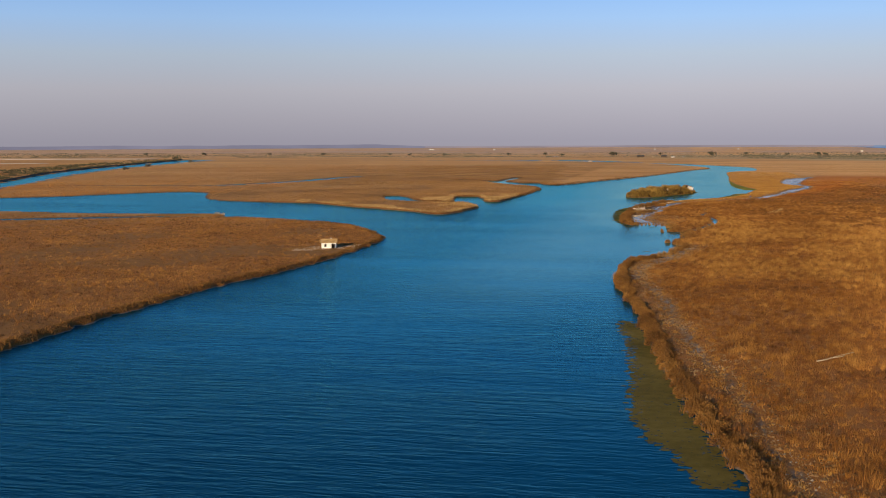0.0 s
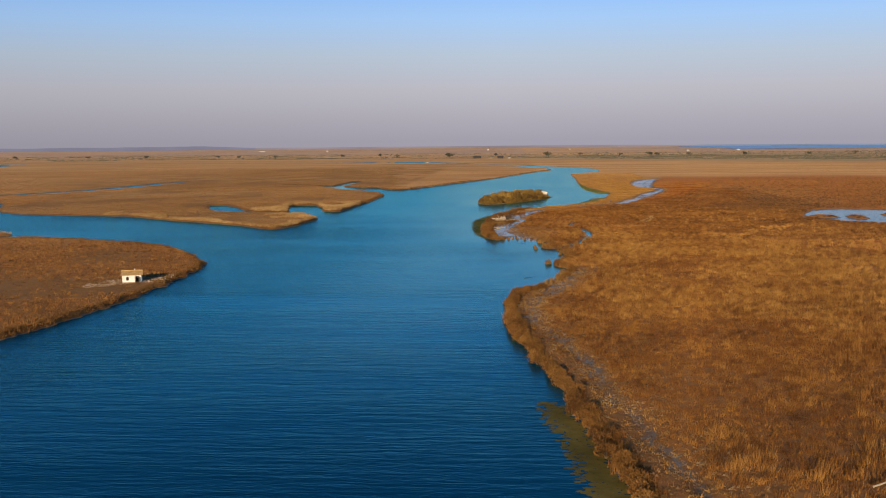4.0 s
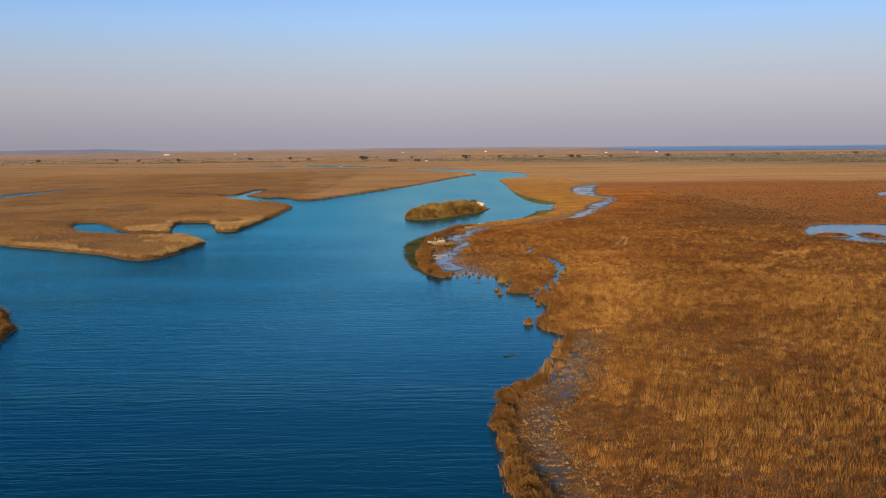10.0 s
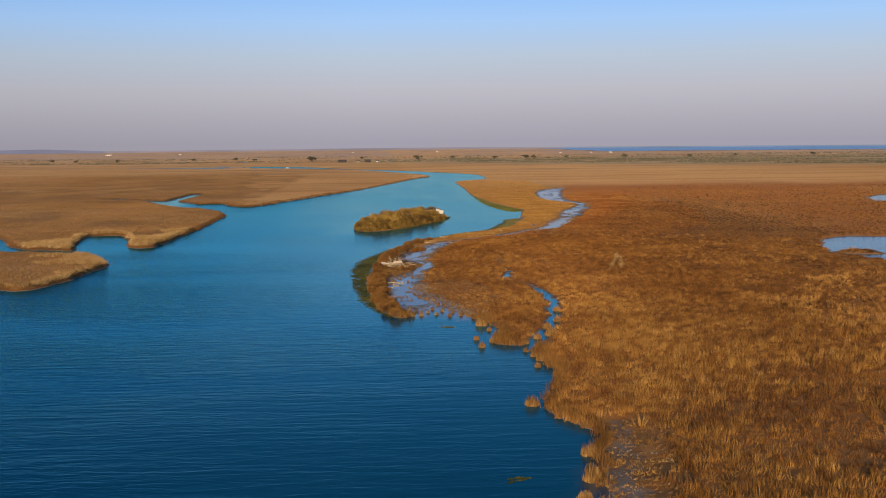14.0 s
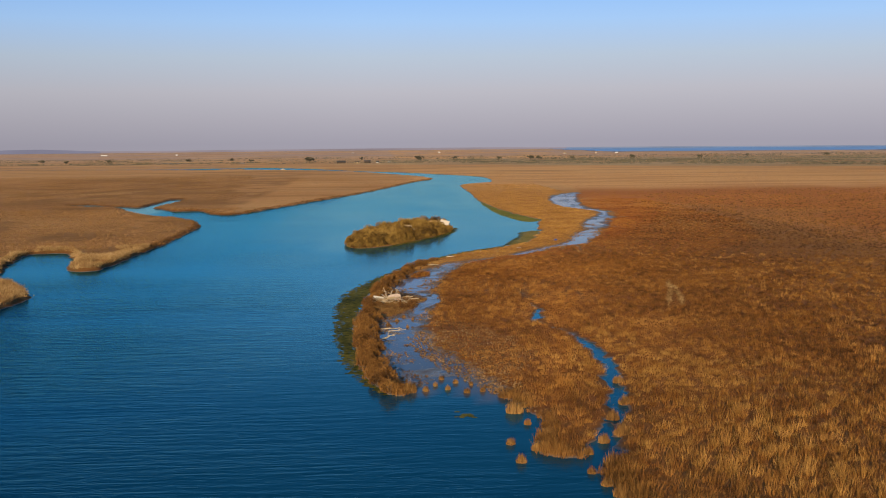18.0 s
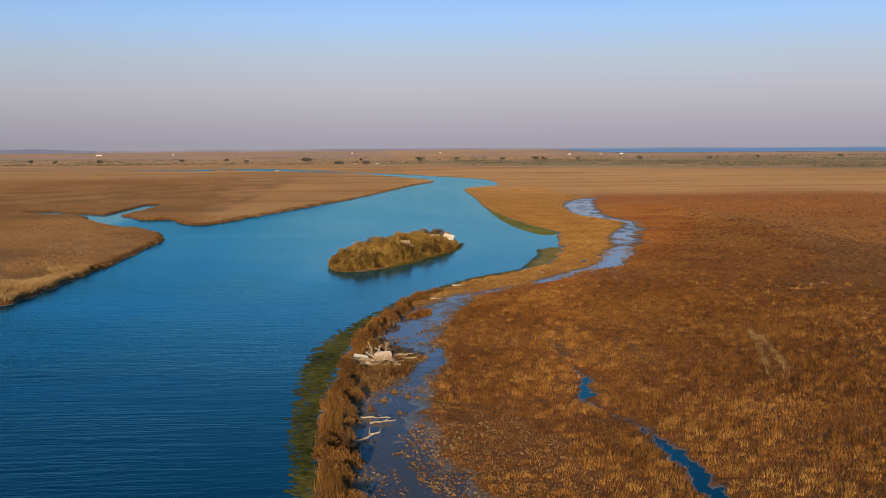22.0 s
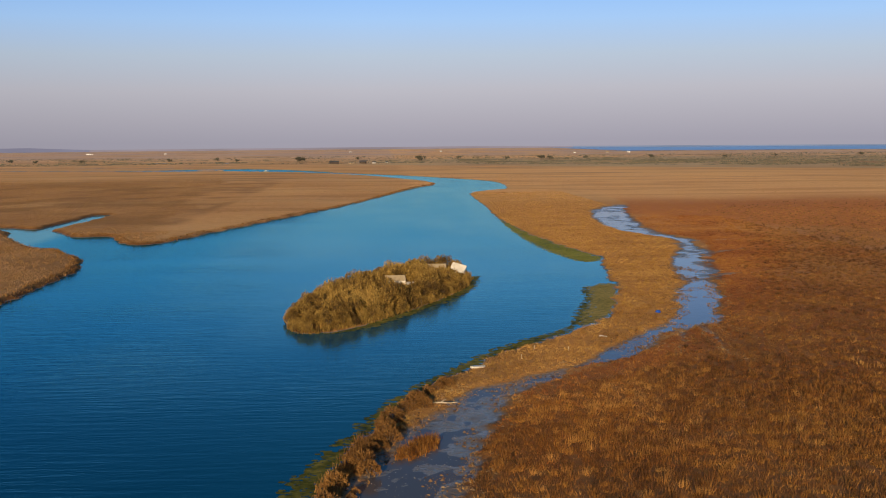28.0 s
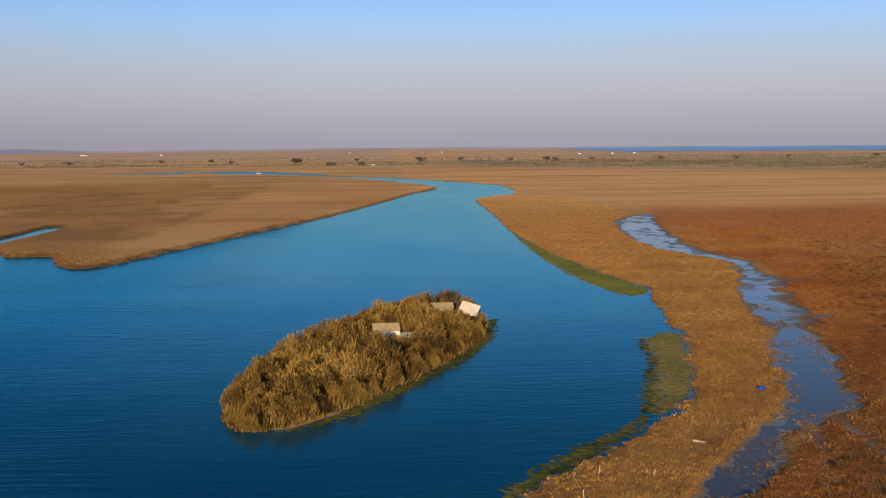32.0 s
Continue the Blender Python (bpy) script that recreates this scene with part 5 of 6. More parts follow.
stones("backwater_clods", "tan clods strewn over the backwater's wet mud", x[ok], y[ok], np.maximum(z[ok], -0.03) + 0.03, 0.05 + 0.24 * (u[ok] * 3.3 % 1) ** 4, 152, CLOD, "clods")
x, y, land, soft, z, u = scattered(-20, 24, 95, 345, 3.0, 153)
shelf = -inside_depth(x, y, RIVER)
ok = (land > 0.5) & (shelf > 1.8) & (shelf < 9 + 9 * rough_noise(x / 8, y / 8, 141)) & (rough_noise(x / 1.5, y / 1.5, 142) > 0.45)
stones("bank_clods", "pale clods among low red plants behind the bank", x[ok], y[ok], z[ok] + 0.05, 0.10 + 0.22 * (u[ok] * 3.3 % 1) ** 2, 154, CLOD, "clods")


x, y, land, soft, z, u = scattered(-113, -92, 300, 342, 5.0, 170)
ok = (land > 0.4) & (np.hypot((x + 101.5) / 1.3, (y - 314) - 0.9 * (x + 101.5)) < 7.5 + 6 * (rough_noise(x / 2.5, y / 2.5, 171) - 0.5)) & (rough_noise(x / 1.2, y / 1.2, 172) > 0.45) & (np.hypot(x + 102.7, y - 311.9) > 2.6)
stones("yard_rubble", "pale rubble and litter strewn round the hut", x[ok], y[ok], z[ok] + 0.03, 0.08 + 0.2 * u[ok] ** 2, 173, PINK_SLAB, "rubble")


# ---- the hut on the western point ----
def hut(at, turn):
    t = thing("fishing_hut", "small white plastered hut with a clay-tiled roof", "hut", at=at, turn=turn)
    w, d, h, k = 4.2, 3.2, 2.3, 0.22
    # front wall in pieces round a window and a door
    bm = bmesh.new()
    for x0, x1, z0, z1 in ((-w / 2, -1.25, -0.2, h), (-1.25, -0.65, -0.2, 1.05), (-1.25, -0.65, 1.85, h), (-0.65, 0.75, -0.2, h), (0.75, 1.6, 2.0, h), (0.75, 1.6, -0.2, 0.12), (1.6, w / 2, -0.2, h)):
        box(bm, (x1 - x0, k, z1 - z0), ((x0 + x1) / 2, -d / 2, (z0 + z1) / 2))
    part("front_wall", bm, PLASTER, t)
    part("back_wall", boxed((w, k, h + 0.2), (0, d / 2, h / 2 - 0.1)), PLASTER, t)
    for s in (-1, 1):
        bm = bmesh.new()
        box(bm, (k, d - k, h + 0.2), (s * (w / 2 - k / 2), 0, h / 2 - 0.1))
        bm2 = [bm.verts.new((s * (w / 2 - k / 2) + o, y_, z_)) for o in (-k / 2, k / 2) for y_, z_ in ((-d / 2, h), (d / 2, h), (0, h + 0.72))]
        for f in ((0, 1, 2), (5, 4, 3), (0, 2, 5, 3), (1, 4, 5, 2), (0, 3, 4, 1)):
            bm.faces.new([bm2[i] for i in f])
        part("gable_wall", bm, PLASTER, t)
    part("floor_slab", boxed((w - 2 * k, d - 2 * k, 0.12), (0, 0, 0.06)), STONE, t)
    for s in (-1, 1):
        bm = bmesh.new()
        slope = math.degrees(math.atan2(0.72, d / 2))
        rows = 7
        for r_ in range(rows):
            for c_ in range(13):
                q = (r_ + 0.5) / rows
                yy, zz = s * (d / 2 + 0.3) * (1 - q), h + 0.78 - (1 - q) * (0.78 + 0.13)
                box(bm, (0.352, 0.34, 0.05), (-2.26 + 0.377 * c_, yy, zz + 0.05 + 0.012 * (c_ % 2)), (s * -slope - s * 4, 0, 0))
        part("roof_slope", bm, TILE, t, "lit clay tile roof slope")
    bm = bmesh.new()
    limb(bm, [(-2.42, 0, h + 0.86), (2.42, 0, h + 0.86)], [0.13, 0.13], 8)
    part("ridge", bm, TILE, t)
    part("chimney", boxed((0.28, 0.28, 0.45), (0.6, 0.12, h + 1.0), bevel=0.02), PLASTER, t)
    # dark sheet across the opening, the room's shade painted on
    win = part("window", boxed((0.6, 0.05, 0.8), (-0.95, -d / 2 + 0.06, 1.45)), DARK_IN, t, "unglazed window, its inner shade a dark sheet")
    bm = bmesh.new()
    for x_ in (-0.29, 0.29):
        box(bm, (0.05, 0.07, 0.8), (-0.95 + x_, -d / 2 - 0.02, 1.45))
    box(bm, (0.53, 0.06, 0.05), (-0.95, -d / 2 - 0.02, 1.07))
    part("window_frame", bm, DARKWOOD, win)
    # another dark sheet, set deep behind the door for unlit space
    door = part("doorway", boxed((0.85, 0.05, 1.86), (1.175, d / 2 - 0.4, 1.06)), DARK_IN, t, "open doorway, its inner shade a dark sheet")
    part("door_leaf", boxed((0.06, 0.8, 1.8), (1.55, -d / 2 - 0.5, 1.02), (0, 0, 12)), DARKWOOD, door, "open wooden door")
    part("inner_board", boxed((0.35, 0.04, 0.6), (1.2, d / 2 - 0.6, 1.5)), WHITE_SHEET, door, "pale board seen inside")
    return t


hut((-102.7, 311.9, 0.3), 15)


# ---- driftwood, slabs and boards ----
def log(at, turn, length, radius, seed, mat=DRIFTWOOD, label="bleached driftwood trunk lying on the mud", forks=2, tilt=4):
    r = random.Random(seed)
    bm = bmesh.new()
    pts = [Vector((length * (q / 5 - 0.5), 0.16 * length * r.uniform(-0.5, 0.5), radius + math.radians(tilt) * length * q / 5)) for q in range(6)]
    limb(bm, pts, [radius * (1.15 - 0.13 * q) for q in range(6)], 7)
    for f in range(forks):
        p = pts[2 + f]
        e = p + Vector((length * r.uniform(0.12, 0.25), length * r.choice((-1, 1)) * r.uniform(0.12, 0.25), length * r.uniform(0.02, 0.12)))
        limb(bm, [p, (p + e) / 2 + Vector((0, 0, 0.06)), e], [radius * 0.6, radius * 0.45, radius * 0.2], 5)
    me = bpy.data.meshes.new("driftwood_log")
    bm.to_mesh(me)
    bm.free()
    me.materials.append(mat)
    ob = new("driftwood_log", me)
    ob.matrix_world = pose(*at, 0, 0, turn)
    return tagged(ob, label, "log", "driftwood")


def slab(name, at, turns, size, mat, label, category="board"):
    me = bpy.data.meshes.new(name)
    bm = bmesh.new()
    if size[1] > 0.6:  # broken outline
        k = 9
        ring = [(size[0] / 2 * math.copysign(abs(math.cos(a)) ** 0.45, math.cos(a)) * random.uniform(0.78, 1.05), size[1] / 2 * math.copysign(abs(math.sin(a)) ** 0.45, math.sin(a)) * random.uniform(0.78, 1.05)) for a in [2 * math.pi * (q + 0.3) / k for q in range(k)]]
        low = [bm.verts.new((x_, y_, -size[2] / 2)) for x_, y_ in ring]
        top = [bm.verts.new((x_ * 0.97, y_ * 0.97, size[2] / 2 * random.uniform(0.7, 1.2))) for x_, y_ in ring]
        bm.faces.new(low[::-1])
        mid = bm.verts.new((0, 0, size[2] * 0.55))
        for q in range(k):
            bm.faces.new((low[q], low[(q + 1) % k], top[(q + 1) % k], top[q]))
            bm.faces.new((top[q], top[(q + 1) % k], mid))
    else:
        box(bm, size, bevel=min(size) * 0.2)
    bm.to_mesh(me)
    bm.free()
    me.materials.append(mat)
    ob = new(name, me)
    ob.matrix_world = pose(*at, *turns)
    return tagged(ob, label, category)


slab("concrete_slab", (-20.6, 511.8, 0.95), (42, -8, 14), (2.8, 1.8, 0.32), PINK_SLAB, "pale pinkish broken slab on the debris heap", "slab")
slab("concrete_slab", (-24.0, 511.6, 0.75), (36, 8, -15), (2.6, 1.6, 0.28), WHITE_SHEET, "cracked white slab on the debris heap", "slab")
rp = random.Random(44)
for k in range(13):
    slab("plank", (-22.6 + rp.uniform(-1.9, 1.9), 507.0 + 0.25 * k, 0.5 + 0.05 * k), (rp.uniform(10, 35), rp.uniform(-9, 9), rp.uniform(-28, 28)), (rp.uniform(1.5, 3.4), rp.uniform(0.18, 0.34), 0.07), rp.choice((TAN_SHEET, DRIFTWOOD, LITTER)), "weathered tan plank in the debris heap")
slab("white_board", (-25.0, 508.0, 0.6), (80, 0, 5), (0.5, 1.1, 0.12), WHITE_SHEET, "upright pale board in the heap")
slab("white_board", (-22.6, 513.4, 1.0), (20, 30, 40), (1.6, 0.7, 0.1), WHITE_SHEET, "tilted pale board on the heap")
log((-22.3, 512.6, 0.5), 110, 3.2, 0.13, 1, label="pale branch standing out of the heap", tilt=38)
log((-18.2, 514.2, 0.3), -14, 5.5, 0.2, 2, DRIFTWOOD, "bleached forked trunk beside the debris heap")
log((-18.8, 516.4, 0.3), -28, 6.0, 0.22, 3, DARKWOOD, "dark wet tangled trunk behind the heap")
log((-17.8, 512.2, 0.25), -8, 4.5, 0.16, 4, DRIFTWOOD)
log((-20.0, 517.6, 0.4), 10, 4.2, 0.25, 5, DARKWOOD, "dark wet tangled trunk behind the heap", 3)
log((-19.2, 513.0, 0.5), 60, 3.0, 0.18, 6, DARKWOOD, "dark wet tangled trunk behind the heap", 3, 14)
log((-21.6, 477.4, 0.05), -22, 4.2, 0.11, 7, forks=3)
log((-20.6, 475.6, 0.05), 8, 3.0, 0.10, 8)
log((-22.2, 468.9, 0.05), 52, 4.8, 0.12, 9, forks=3)
log((20.8, 165.2, 0.9), 40, 7.5, 0.085, 10, DRIFTWOOD, "long bleached branch lying over the reeds", 1)
log((-10.0, 576.0, 0.3), -12, 3.4, 0.12, 12)
slab("white_board", (-4.0, 597.5, 0.45), (3, 2, 12), (2.3, 0.9, 0.25), WHITE_SHEET, "white washed-up board on the spit's grass")
slab("white_board", (18.2, 620.0, 0.5), (10, 5, -30), (1.3, 0.35, 0.12), WHITE_SHEET, "white washed-up board on the spit's grass")
slab("white_post", (5.6, 609.8, 0.7), (0, 6, 0), (0.1, 0.1, 1.0), DRIFTWOOD, "short pale post in the golden grass", "post")
slab("white_post", (10.6, 608.2, 0.7), (5, 0, 0), (0.1, 0.1, 1.0), DRIFTWOOD, "short pale post in the golden grass", "post")
slab("white_post", (2.8, 602.6, 0.7), (0, -6, 0), (0.1, 0.1, 0.9), DRIFTWOOD, "short pale post in the golden grass", "post")


for k, (x_, y_, turn_, long_, tilt_) in enumerate([(-20.8, 515.2, 150, 3.4, 22), (-19.0, 515.6, 35, 3.8, 12), (-17.6, 515.0, -40, 4.2, 9), (-20.2, 516.8, 95, 2.8, 30), (-18.0, 517.4, 5, 4.0, 6), (-16.6, 513.6, -25, 3.6, 10), (-21.4, 514.4, 60, 2.6, 34)]):
    log((x_, y_, 0.3), turn_, long_, 0.11 + 0.02 * (k % 4), 90 + k, DARKWOOD if k % 3 else DRIFTWOOD, "tangled washed-up branch behind the debris heap", 3, tilt_)
r_ = random.Random(21)
for k in range(26):
    x_, y_ = -22.4 + r_.uniform(-3.2, 4.0), 509.6 + r_.uniform(-3.0, 4.0)
    if k % 2:
        slab("broken_board", (x_, y_, 0.62 + 0.4 * r_.random()), (r_.uniform(15, 60), r_.uniform(-20, 20), r_.uniform(-40, 40)), (r_.uniform(0.7, 1.7), r_.uniform(0.2, 0.5), 0.08), r_.choice((TAN_SHEET, WHITE_SHEET, DRIFTWOOD)), "broken weathered board in the debris heap")
    else:
        log((x_, y_, 0.35), r_.uniform(0, 360), r_.uniform(1.6, 3.2), 0.08, 60 + k, r_.choice((DRIFTWOOD, DARKWOOD, DRIFTWOOD)), "small branch in the debris heap", 2, r_.uniform(0, 16))
ma, mq = [a.ravel() for a in np.meshgrid(np.linspace(0, 2 * np.pi, 33)[:-1], np.linspace(0.03, 1, 9))]
mx, my = 3.9 * mq * np.cos(ma), 3.4 * mq * np.sin(ma)
mz = 0.42 * (1 - mq ** 2) * (0.6 + 0.8 * rough_noise(mx / 0.9 + 50, my / 0.9 + 50, 155)) - 0.12 * mq
mf = np.array([(r * 32 + c, r * 32 + (c + 1) % 32, (r + 1) * 32 + (c + 1) % 32, (r + 1) * 32 + c) for r in range(8) for c in range(32)])
mound = mesh_object("litter_mound", np.stack([mx - 21.8, my + 509.6, mz + 0.25], 1), mf, LITTER)
tagged(mound, "low mound of tan matted reed litter under the debris", "mound")
x, y, land, soft, z, u = scattered(-26.5, -13.5, 494, 516, 7.0, 118)
z = z + 0.5 * np.clip(1 - np.hypot((x + 21.8) / 3.9, (y - 509.6) / 3.4), 0, 1)
ok = (land > 0.1) & (soft < np.where(y > 503, 1.6, 0.5)) & (rough_noise(x / 2, y / 2, 119) > 0.35) & ((np.hypot((x + 21.8) / 3.9, (y - 509.6) / 3.4) > 0.85) | (u < 0.12))
blades("heap_grass", "flattened tan grass round the debris heap", "grass", x[ok], y[ok], np.maximum(z[ok], 0.05), 0.25 + 0.4 * u[ok], TUSSOCK, 7, 0.2, 0.1, 0.6, seed=17)


def tarp(at):
    bm = bmesh.new()
    bmesh.ops.create_icosphere(bm, subdivisions=2, radius=0.55)
    for v in bm.verts:
        v.co = Vector((v.co.x * 1.2, v.co.y * 0.8, max(-0.2, v.co.z * 0.75))) * (0.85 + 0.3 * noise.noise(v.co * 2.3))
    me = bpy.data.meshes.new("plastic_sack")
    bm.to_mesh(me)
    bm.free()
    me.materials.append(BLUE_PLASTIC)
    ob = new("plastic_sack", me)
    ob.matrix_world = pose(*at)
    return tagged(ob, "crumpled blue plastic sack lying on golden grass", "sack")


tarp((33.1, 644.0, 0.55))


# ---- ruined cabins on the island ----
def cabin(at, turn, size, roof_tilt, mat, roof_mat, label, lean=0.0, roll=0.0):
    t = thing("ruined_cabin", label, "cabin", "island cabins")
    t.matrix_world = pose(*at, lean, roll, turn)
    w, d, h = size
    part("front_wall", boxed((w, 0.12, h), (0, -d / 2, h / 2)), mat, t)
    part("back_wall", boxed((w, 0.12, h), (0, d / 2, h / 2)), mat, t)
    for s in (-1, 1):
        part("side_wall", boxed((0.12, d - 0.12, h), (s * (w / 2 - 0.06), 0, h / 2)), mat, t)
    roof = part("roof", boxed((w + 0.35, d + 0.4, 0.1), (0, 0, h + 0.12), (roof_tilt, 0, 0), 0.02), roof_mat, t, "faded slanting roof sheet")
    bm = bmesh.new()
    n = int(w / 0.45)
    for k in range(n):
        box(bm, (0.07, d + 0.36, 0.05), (-w / 2 + (k + 0.5) * w / n, 0, h + 0.20), (roof_tilt, 0, 0))
    part("roof_rib", bm, roof_mat, roof)
    return t


cabin((-14.6, 685.0, 0.2), 6, (4.1, 2.6, 1.8), 33, WHITE_SHEET, TAN_SHEET, "half-hidden cabin with a tan roof among bushes")
cabin((-11.2, 682.6, 0.2), 14, (2.0, 1.6, 1.3), 8, WHITE_SHEET, WHITE_SHEET, "small white lean-to beside the cabin")
cabin((0.0, 706.3, 0.2), -22, (3.2, 2.5, 1.8), 32, WHITE_SHEET, WHITE_SHEET, "tilted white cabin sliding off the island's end", 8, 14)
cabin((-4.4, 709.0, 0.2), 2, (4.0, 2.4, 1.7), 28, TAN_SHEET, TAN_SHEET, "low tan shed behind the white cabin")


# ---- far things ----
def tree_meshes(seed):
    r = random.Random(seed)
    bm = bmesh.new()
    limb(bm, [(0, 0, -0.3), (0.1, 0.05, 2.2), (0.2, 0.1, 4.5)], [0.35, 0.26, 0.12], 7)
    for k in range(6):
        a = k * 1.05 + r.uniform(-.2, .2)
        limb(bm, [(0.1, 0.05, 2.0 + 0.3 * k), (1.2 * math.cos(a), 1.2 * math.sin(a), 3.6 + 0.35 * k), (2.5 * math.cos(a), 2.5 * math.sin(a), 4.6 + 0.3 * k)], [0.14, 0.09, 0.03], 5)
    trunk = bpy.data.meshes.new("trunk")
    bm.to_mesh(trunk)
    bm.free()
    trunk.materials.append(BARK)
    g = np.random.default_rng(seed)
    n = 420
    hub = g.normal(0, 1, (14, 3)) * (2.0, 2.0, 1.0) + (0, 0, 5.2)
    c = hub[g.integers(0, 14, n)] + g.normal(0, 0.75, (n, 3))
    c[:, 2] = np.maximum(c[:, 2], 1.6)
    p, q = g.normal(0, 0.35, (n, 3)), g.normal(0, 0.35, (n, 3))
    v = np.stack([c - p, c - q, c + p, c + q], 1).reshape(-1, 3)
    tmp = mesh_object("crown", v, np.arange(4 * n).reshape(-1, 4), TREE_GREEN)
    crown = tmp.data
    bpy.data.objects.remove(tmp)
    return trunk, crown


TREES = [tree_meshes(500 + k) for k in range(4)]
TREE_SPOTS = [(-560, 2230, 1.1), (-480, 2200, 1.3), (-370, 2320, 1.2), (-250, 2250, 1.0), (-150, 2300, 1.1), (-143, 2150, 1.9), (40, 2210, 1.9), (180, 2240, 1.2), (235, 2230, 1.5), (250, 2236, 1.3),
              (420, 2260, 1.4), (640, 2300, 1.2), (800, 2330, 1.3), (-620, 2300, 1.2), (-760, 2280, 1.4), (-900, 2330, 1.2), (-1040, 2300, 1.4), (-1200, 2340, 1.3), (320, 2300, 1.1), (540, 2250, 1.1),
              (960, 2350, 1.4), (1120, 2380, 1.2), (-300, 2380, 1.2), (-60, 2360, 1.1), (110, 2330, 1.2), (-700, 1500, 1.1), (-790, 1650, 1.2), (-850, 1760, 1.3), (-640, 1250, 1.0), (-600, 1120, 0.9)]
for k, (x_, y_, s_) in enumerate(TREE_SPOTS):
    t_ = thing("tree", "lone dark rounded tree on the far plain", "tree", "far trees")
    t_.matrix_world = pose(x_, y_, 0.3, 0, 0, 77 * k) @ Matrix.Diagonal((s_ * 0.85, s_ * 0.85, s_ * 0.66, 1))
    for nm, me in zip(("trunk", "crown"), TREES[k % 4]):
        new(nm, me).parent = t_


def scrub(name, label, x, y, tall, seed, wide=1.5):
    """Far low bushes as ragged clumps of leaf faces."""
    g = np.random.default_rng(seed)
    k = 5
    n = len(x) * k
    c = np.stack([np.repeat(x, k) + g.normal(0, wide, n), np.repeat(y, k) + g.normal(0, wide, n), np.repeat(tall, k) * g.uniform(0.25, 0.8, n) + 0.2], 1)
    s = np.repeat(tall, k)[:, None] * 0.5
    p, q = g.normal(0, 0.8, (n, 3)) * s, g.normal(0, 0.8, (n, 3)) * s
    v = np.stack([c - p, c - q, c + p, c + q], 1).reshape(-1, 3)
    v[:, 2] = np.maximum(v[:, 2], 0.05)
    return tagged(mesh_object(name, v, np.arange(4 * n).reshape(-1, 4), HAZED_GREEN), label, "scrub", kind="stuff")


g_ = np.random.default_rng(31)
x, y = g_.uniform(-1900, 1900, 19000), 2050 + 750 * g_.random(19000) ** 1.6
x, y = np.append(x, g_.uniform(100, 1500, 9000)), np.append(y, 1900 + 450 * g_.random(9000))
y = np.where((np.arange(len(y)) >= 19000), y - 0.72 * np.clip(x, 0, 800) + 120, y)
ok = (rough_noise(x / 90, y / 60, 131) > np.where(x > 100, 0.42, 0.47)) & (y > 1500)
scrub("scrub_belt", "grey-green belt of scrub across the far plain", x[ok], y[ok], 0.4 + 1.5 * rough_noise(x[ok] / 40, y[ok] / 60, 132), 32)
CANAL = rounded(STREAMS[3], False)
y = g_.uniform(740, 1800, 3000)
x = np.interp(y, CANAL[:, 1], CANAL[:, 0]) - np.interp(y, CANAL[:, 1], CANAL[:, 2]) - 16 - 75 * g_.random(3000) ** 1.7
ok = rough_noise(x / 40, y / 40, 133) > 0.40
scrub("dyke_scrub", "dark green scrub behind the dyke beside the canal", x[ok], y[ok], 0.5 + 1.1 * g_.random(ok.sum()), 33, 1.2)
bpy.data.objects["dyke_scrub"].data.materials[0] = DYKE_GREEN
bm = bmesh.new()
limb(bm, [(a - w - 7, b, 0.1) for a, b, w in CANAL if b > 700], [1.5 for a, b, w in CANAL if b > 700], 8)
me = bpy.data.meshes.new("dyke")
bm.to_mesh(me)
bm.free()
me.materials.append(DARKWOOD)
tagged(new("dyke", me), "dark earth dyke running along the canal", "dyke", kind="structure")


def far_house(at, turn, size, wall, roof_mat, label):
    t = thing("farmhouse", label, "house", "far houses", at, turn)
    w, d, h = size
    part("wall", boxed((w, d, h), (0, 0, h / 2)), wall, t)
    for s in (-1, 1):
        part("roof_slope", boxed((w + 0.6, d * 0.62, 0.2), (0, s * d * 0.26, h + d * 0.13), (-s * 27, 0, 0)), roof_mat, t)
    for k in range(3):
        part("window", boxed((0.9, 0.08, 1.1), (w * (k / 3 - 0.33), -d / 2 - 0.03, h * 0.55)), DARK_IN, t)
    return t


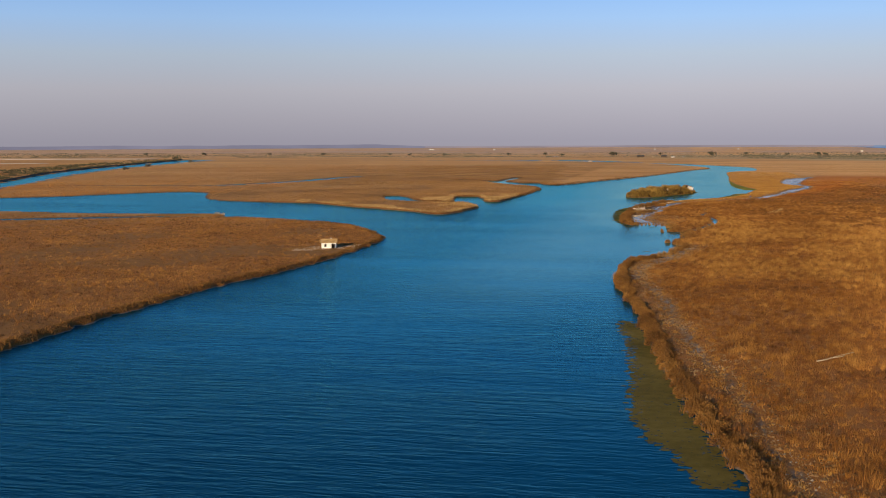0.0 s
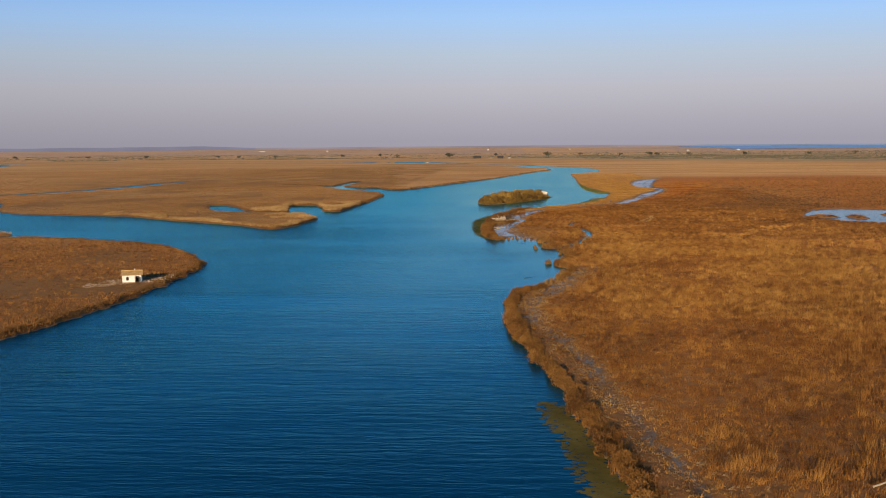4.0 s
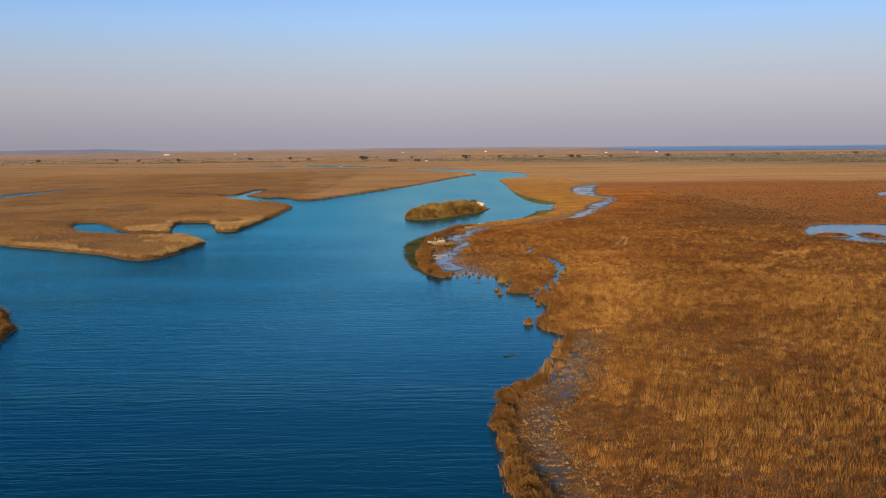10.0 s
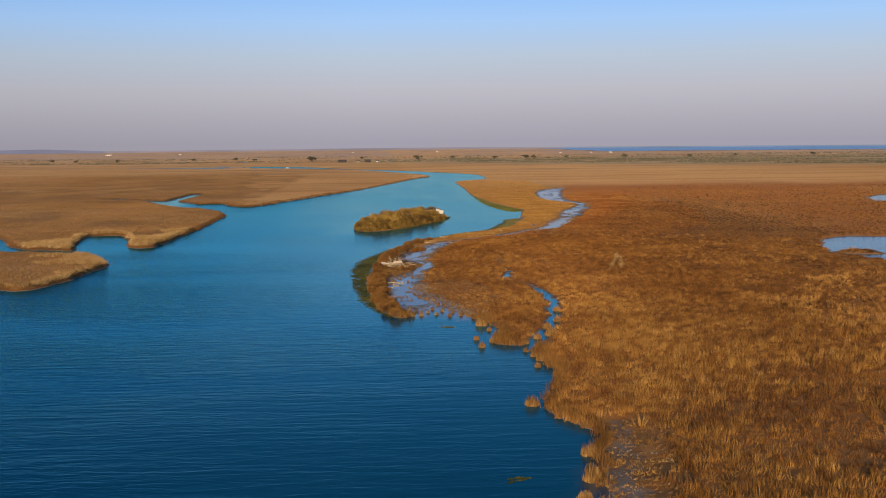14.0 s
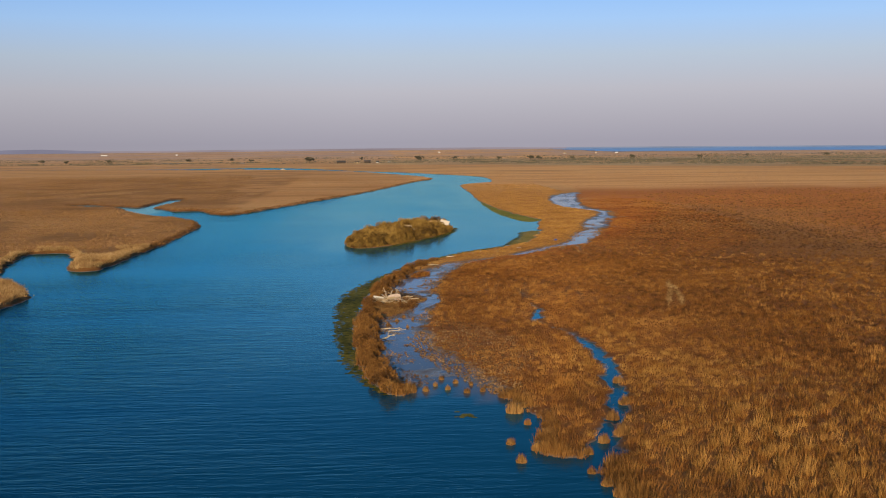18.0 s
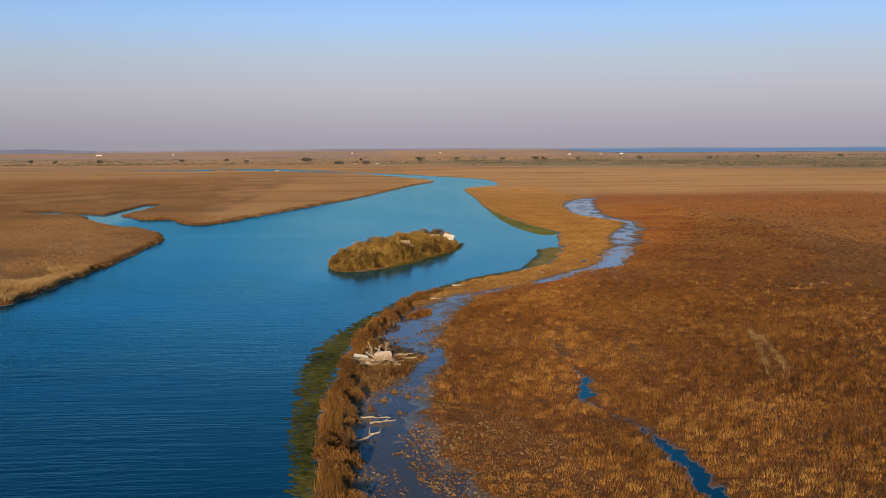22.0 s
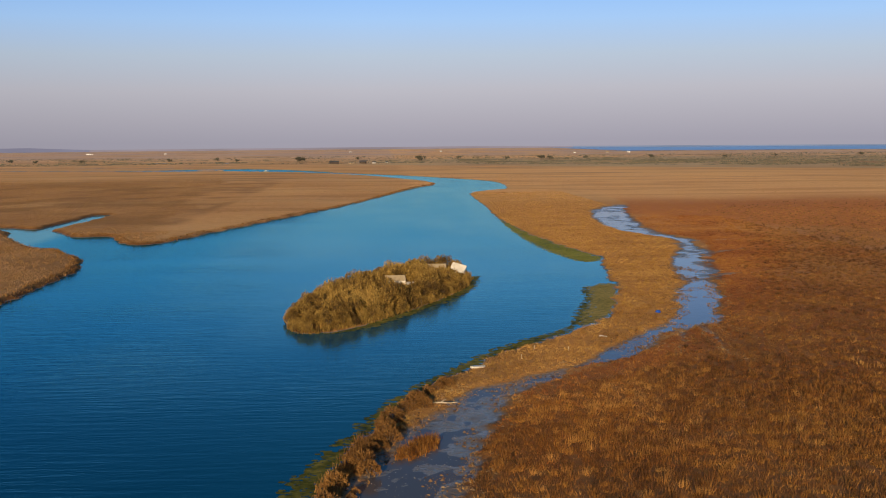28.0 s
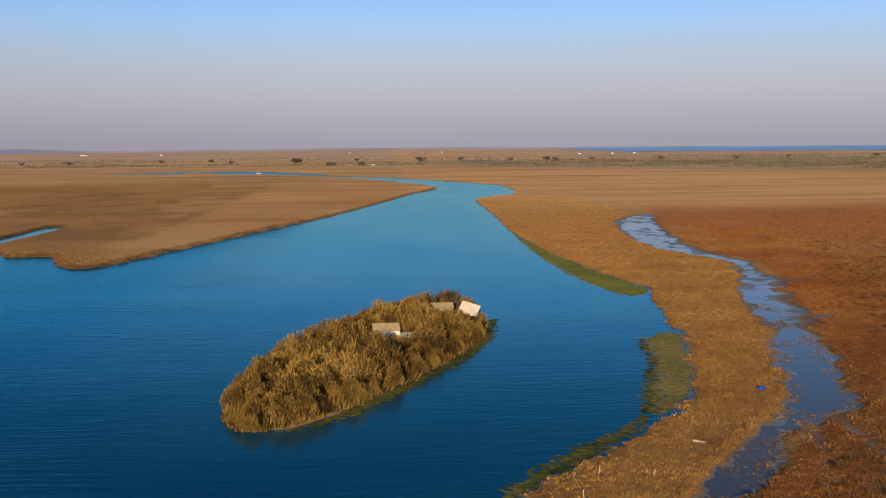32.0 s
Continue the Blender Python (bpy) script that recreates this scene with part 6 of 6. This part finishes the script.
far_house((434, 3080, 0.3), 5, (6, 4, 2.2), PLASTER, TILE, "small white house on the far plain")
far_house((520, 3120, 0.3), -8, (5, 4, 2.0), PLASTER, TILE, "small white house on the far plain")
far_house((575, 3135, 0.3), 4, (7, 4, 1.9), PLASTER, PLASTER, "long low white house on the far plain")
far_house((-620, 3600, 0.3), 4, (6, 4, 1.8), PLASTER, PLASTER, "long low white house on the far plain")
far_house((-840, 3650, 0.3), 0, (17, 5, 1.6), PLASTER, PLASTER, "long low white house on the far plain")
far_house((-110, 3650, 0.3), 0, (6, 4, 1.8), PLASTER, PLASTER, "long low white house on the far plain")
far_house((150, 3700, 0.3), 0, (6, 4, 1.8), PLASTER, PLASTER, "long low white house on the far plain")
far_house((-86, 2030, 0.3), 8, (13, 7, 3.0), DARKWOOD, METAL_ROOF, "dark wooden shed by the far riverside farm")
far_house((-62, 2040, 0.3), -4, (7, 4, 2.2), TAN_SHEET, METAL_ROOF, "pale shed by the far riverside farm")
far_house((-46, 2050, 0.3), 2, (10, 6, 3.0), DARKWOOD, METAL_ROOF, "dark wooden shed by the far riverside farm")
far_house((-30, 2060, 0.3), 0, (5, 4, 2.0), PLASTER, METAL_ROOF, "pale shed by the far riverside farm")
far_house((-12, 2070, 0.3), 0, (4, 3, 2.0), PLASTER, METAL_ROOF, "pale shed by the far riverside farm")


def boat(at, turn):
    t = thing("moored_boat", "small white moored boat on the far channel", "boat", at=at, turn=turn)
    bm = bmesh.new()
    rings = []
    for k in range(7):
        q = k / 6
        w = 1.3 * math.sin(math.pi * (0.12 + 0.80 * (1 - q) ** 0.8)) ** 0.6 if q < 1 else 0.05
        xx = -4.5 + 9 * q
        rings.append([bm.verts.new((xx, yy * w, zz + 0.35 * q * q)) for yy, zz in ((-1, 1.0), (-0.8, 0.2), (0, -0.2), (0.8, 0.2), (1, 1.0))])
    for a, b in zip(rings[:-1], rings[1:]):
        for s in range(4):
            bm.faces.new((a[s], a[s + 1], b[s + 1], b[s]))
        bm.faces.new((a[4], a[0], b[0], b[4]))
    bm.faces.new(rings[0])
    part("hull", bm, WHITE_SHEET, t)
    part("cabin", boxed((3, 1.7, 1.4), (-0.8, 0, 1.6), bevel=0.1), WHITE_SHEET, t)
    return t


boat((-146, 1690, 0.05), 20).scale = (0.6, 0.6, 0.5)
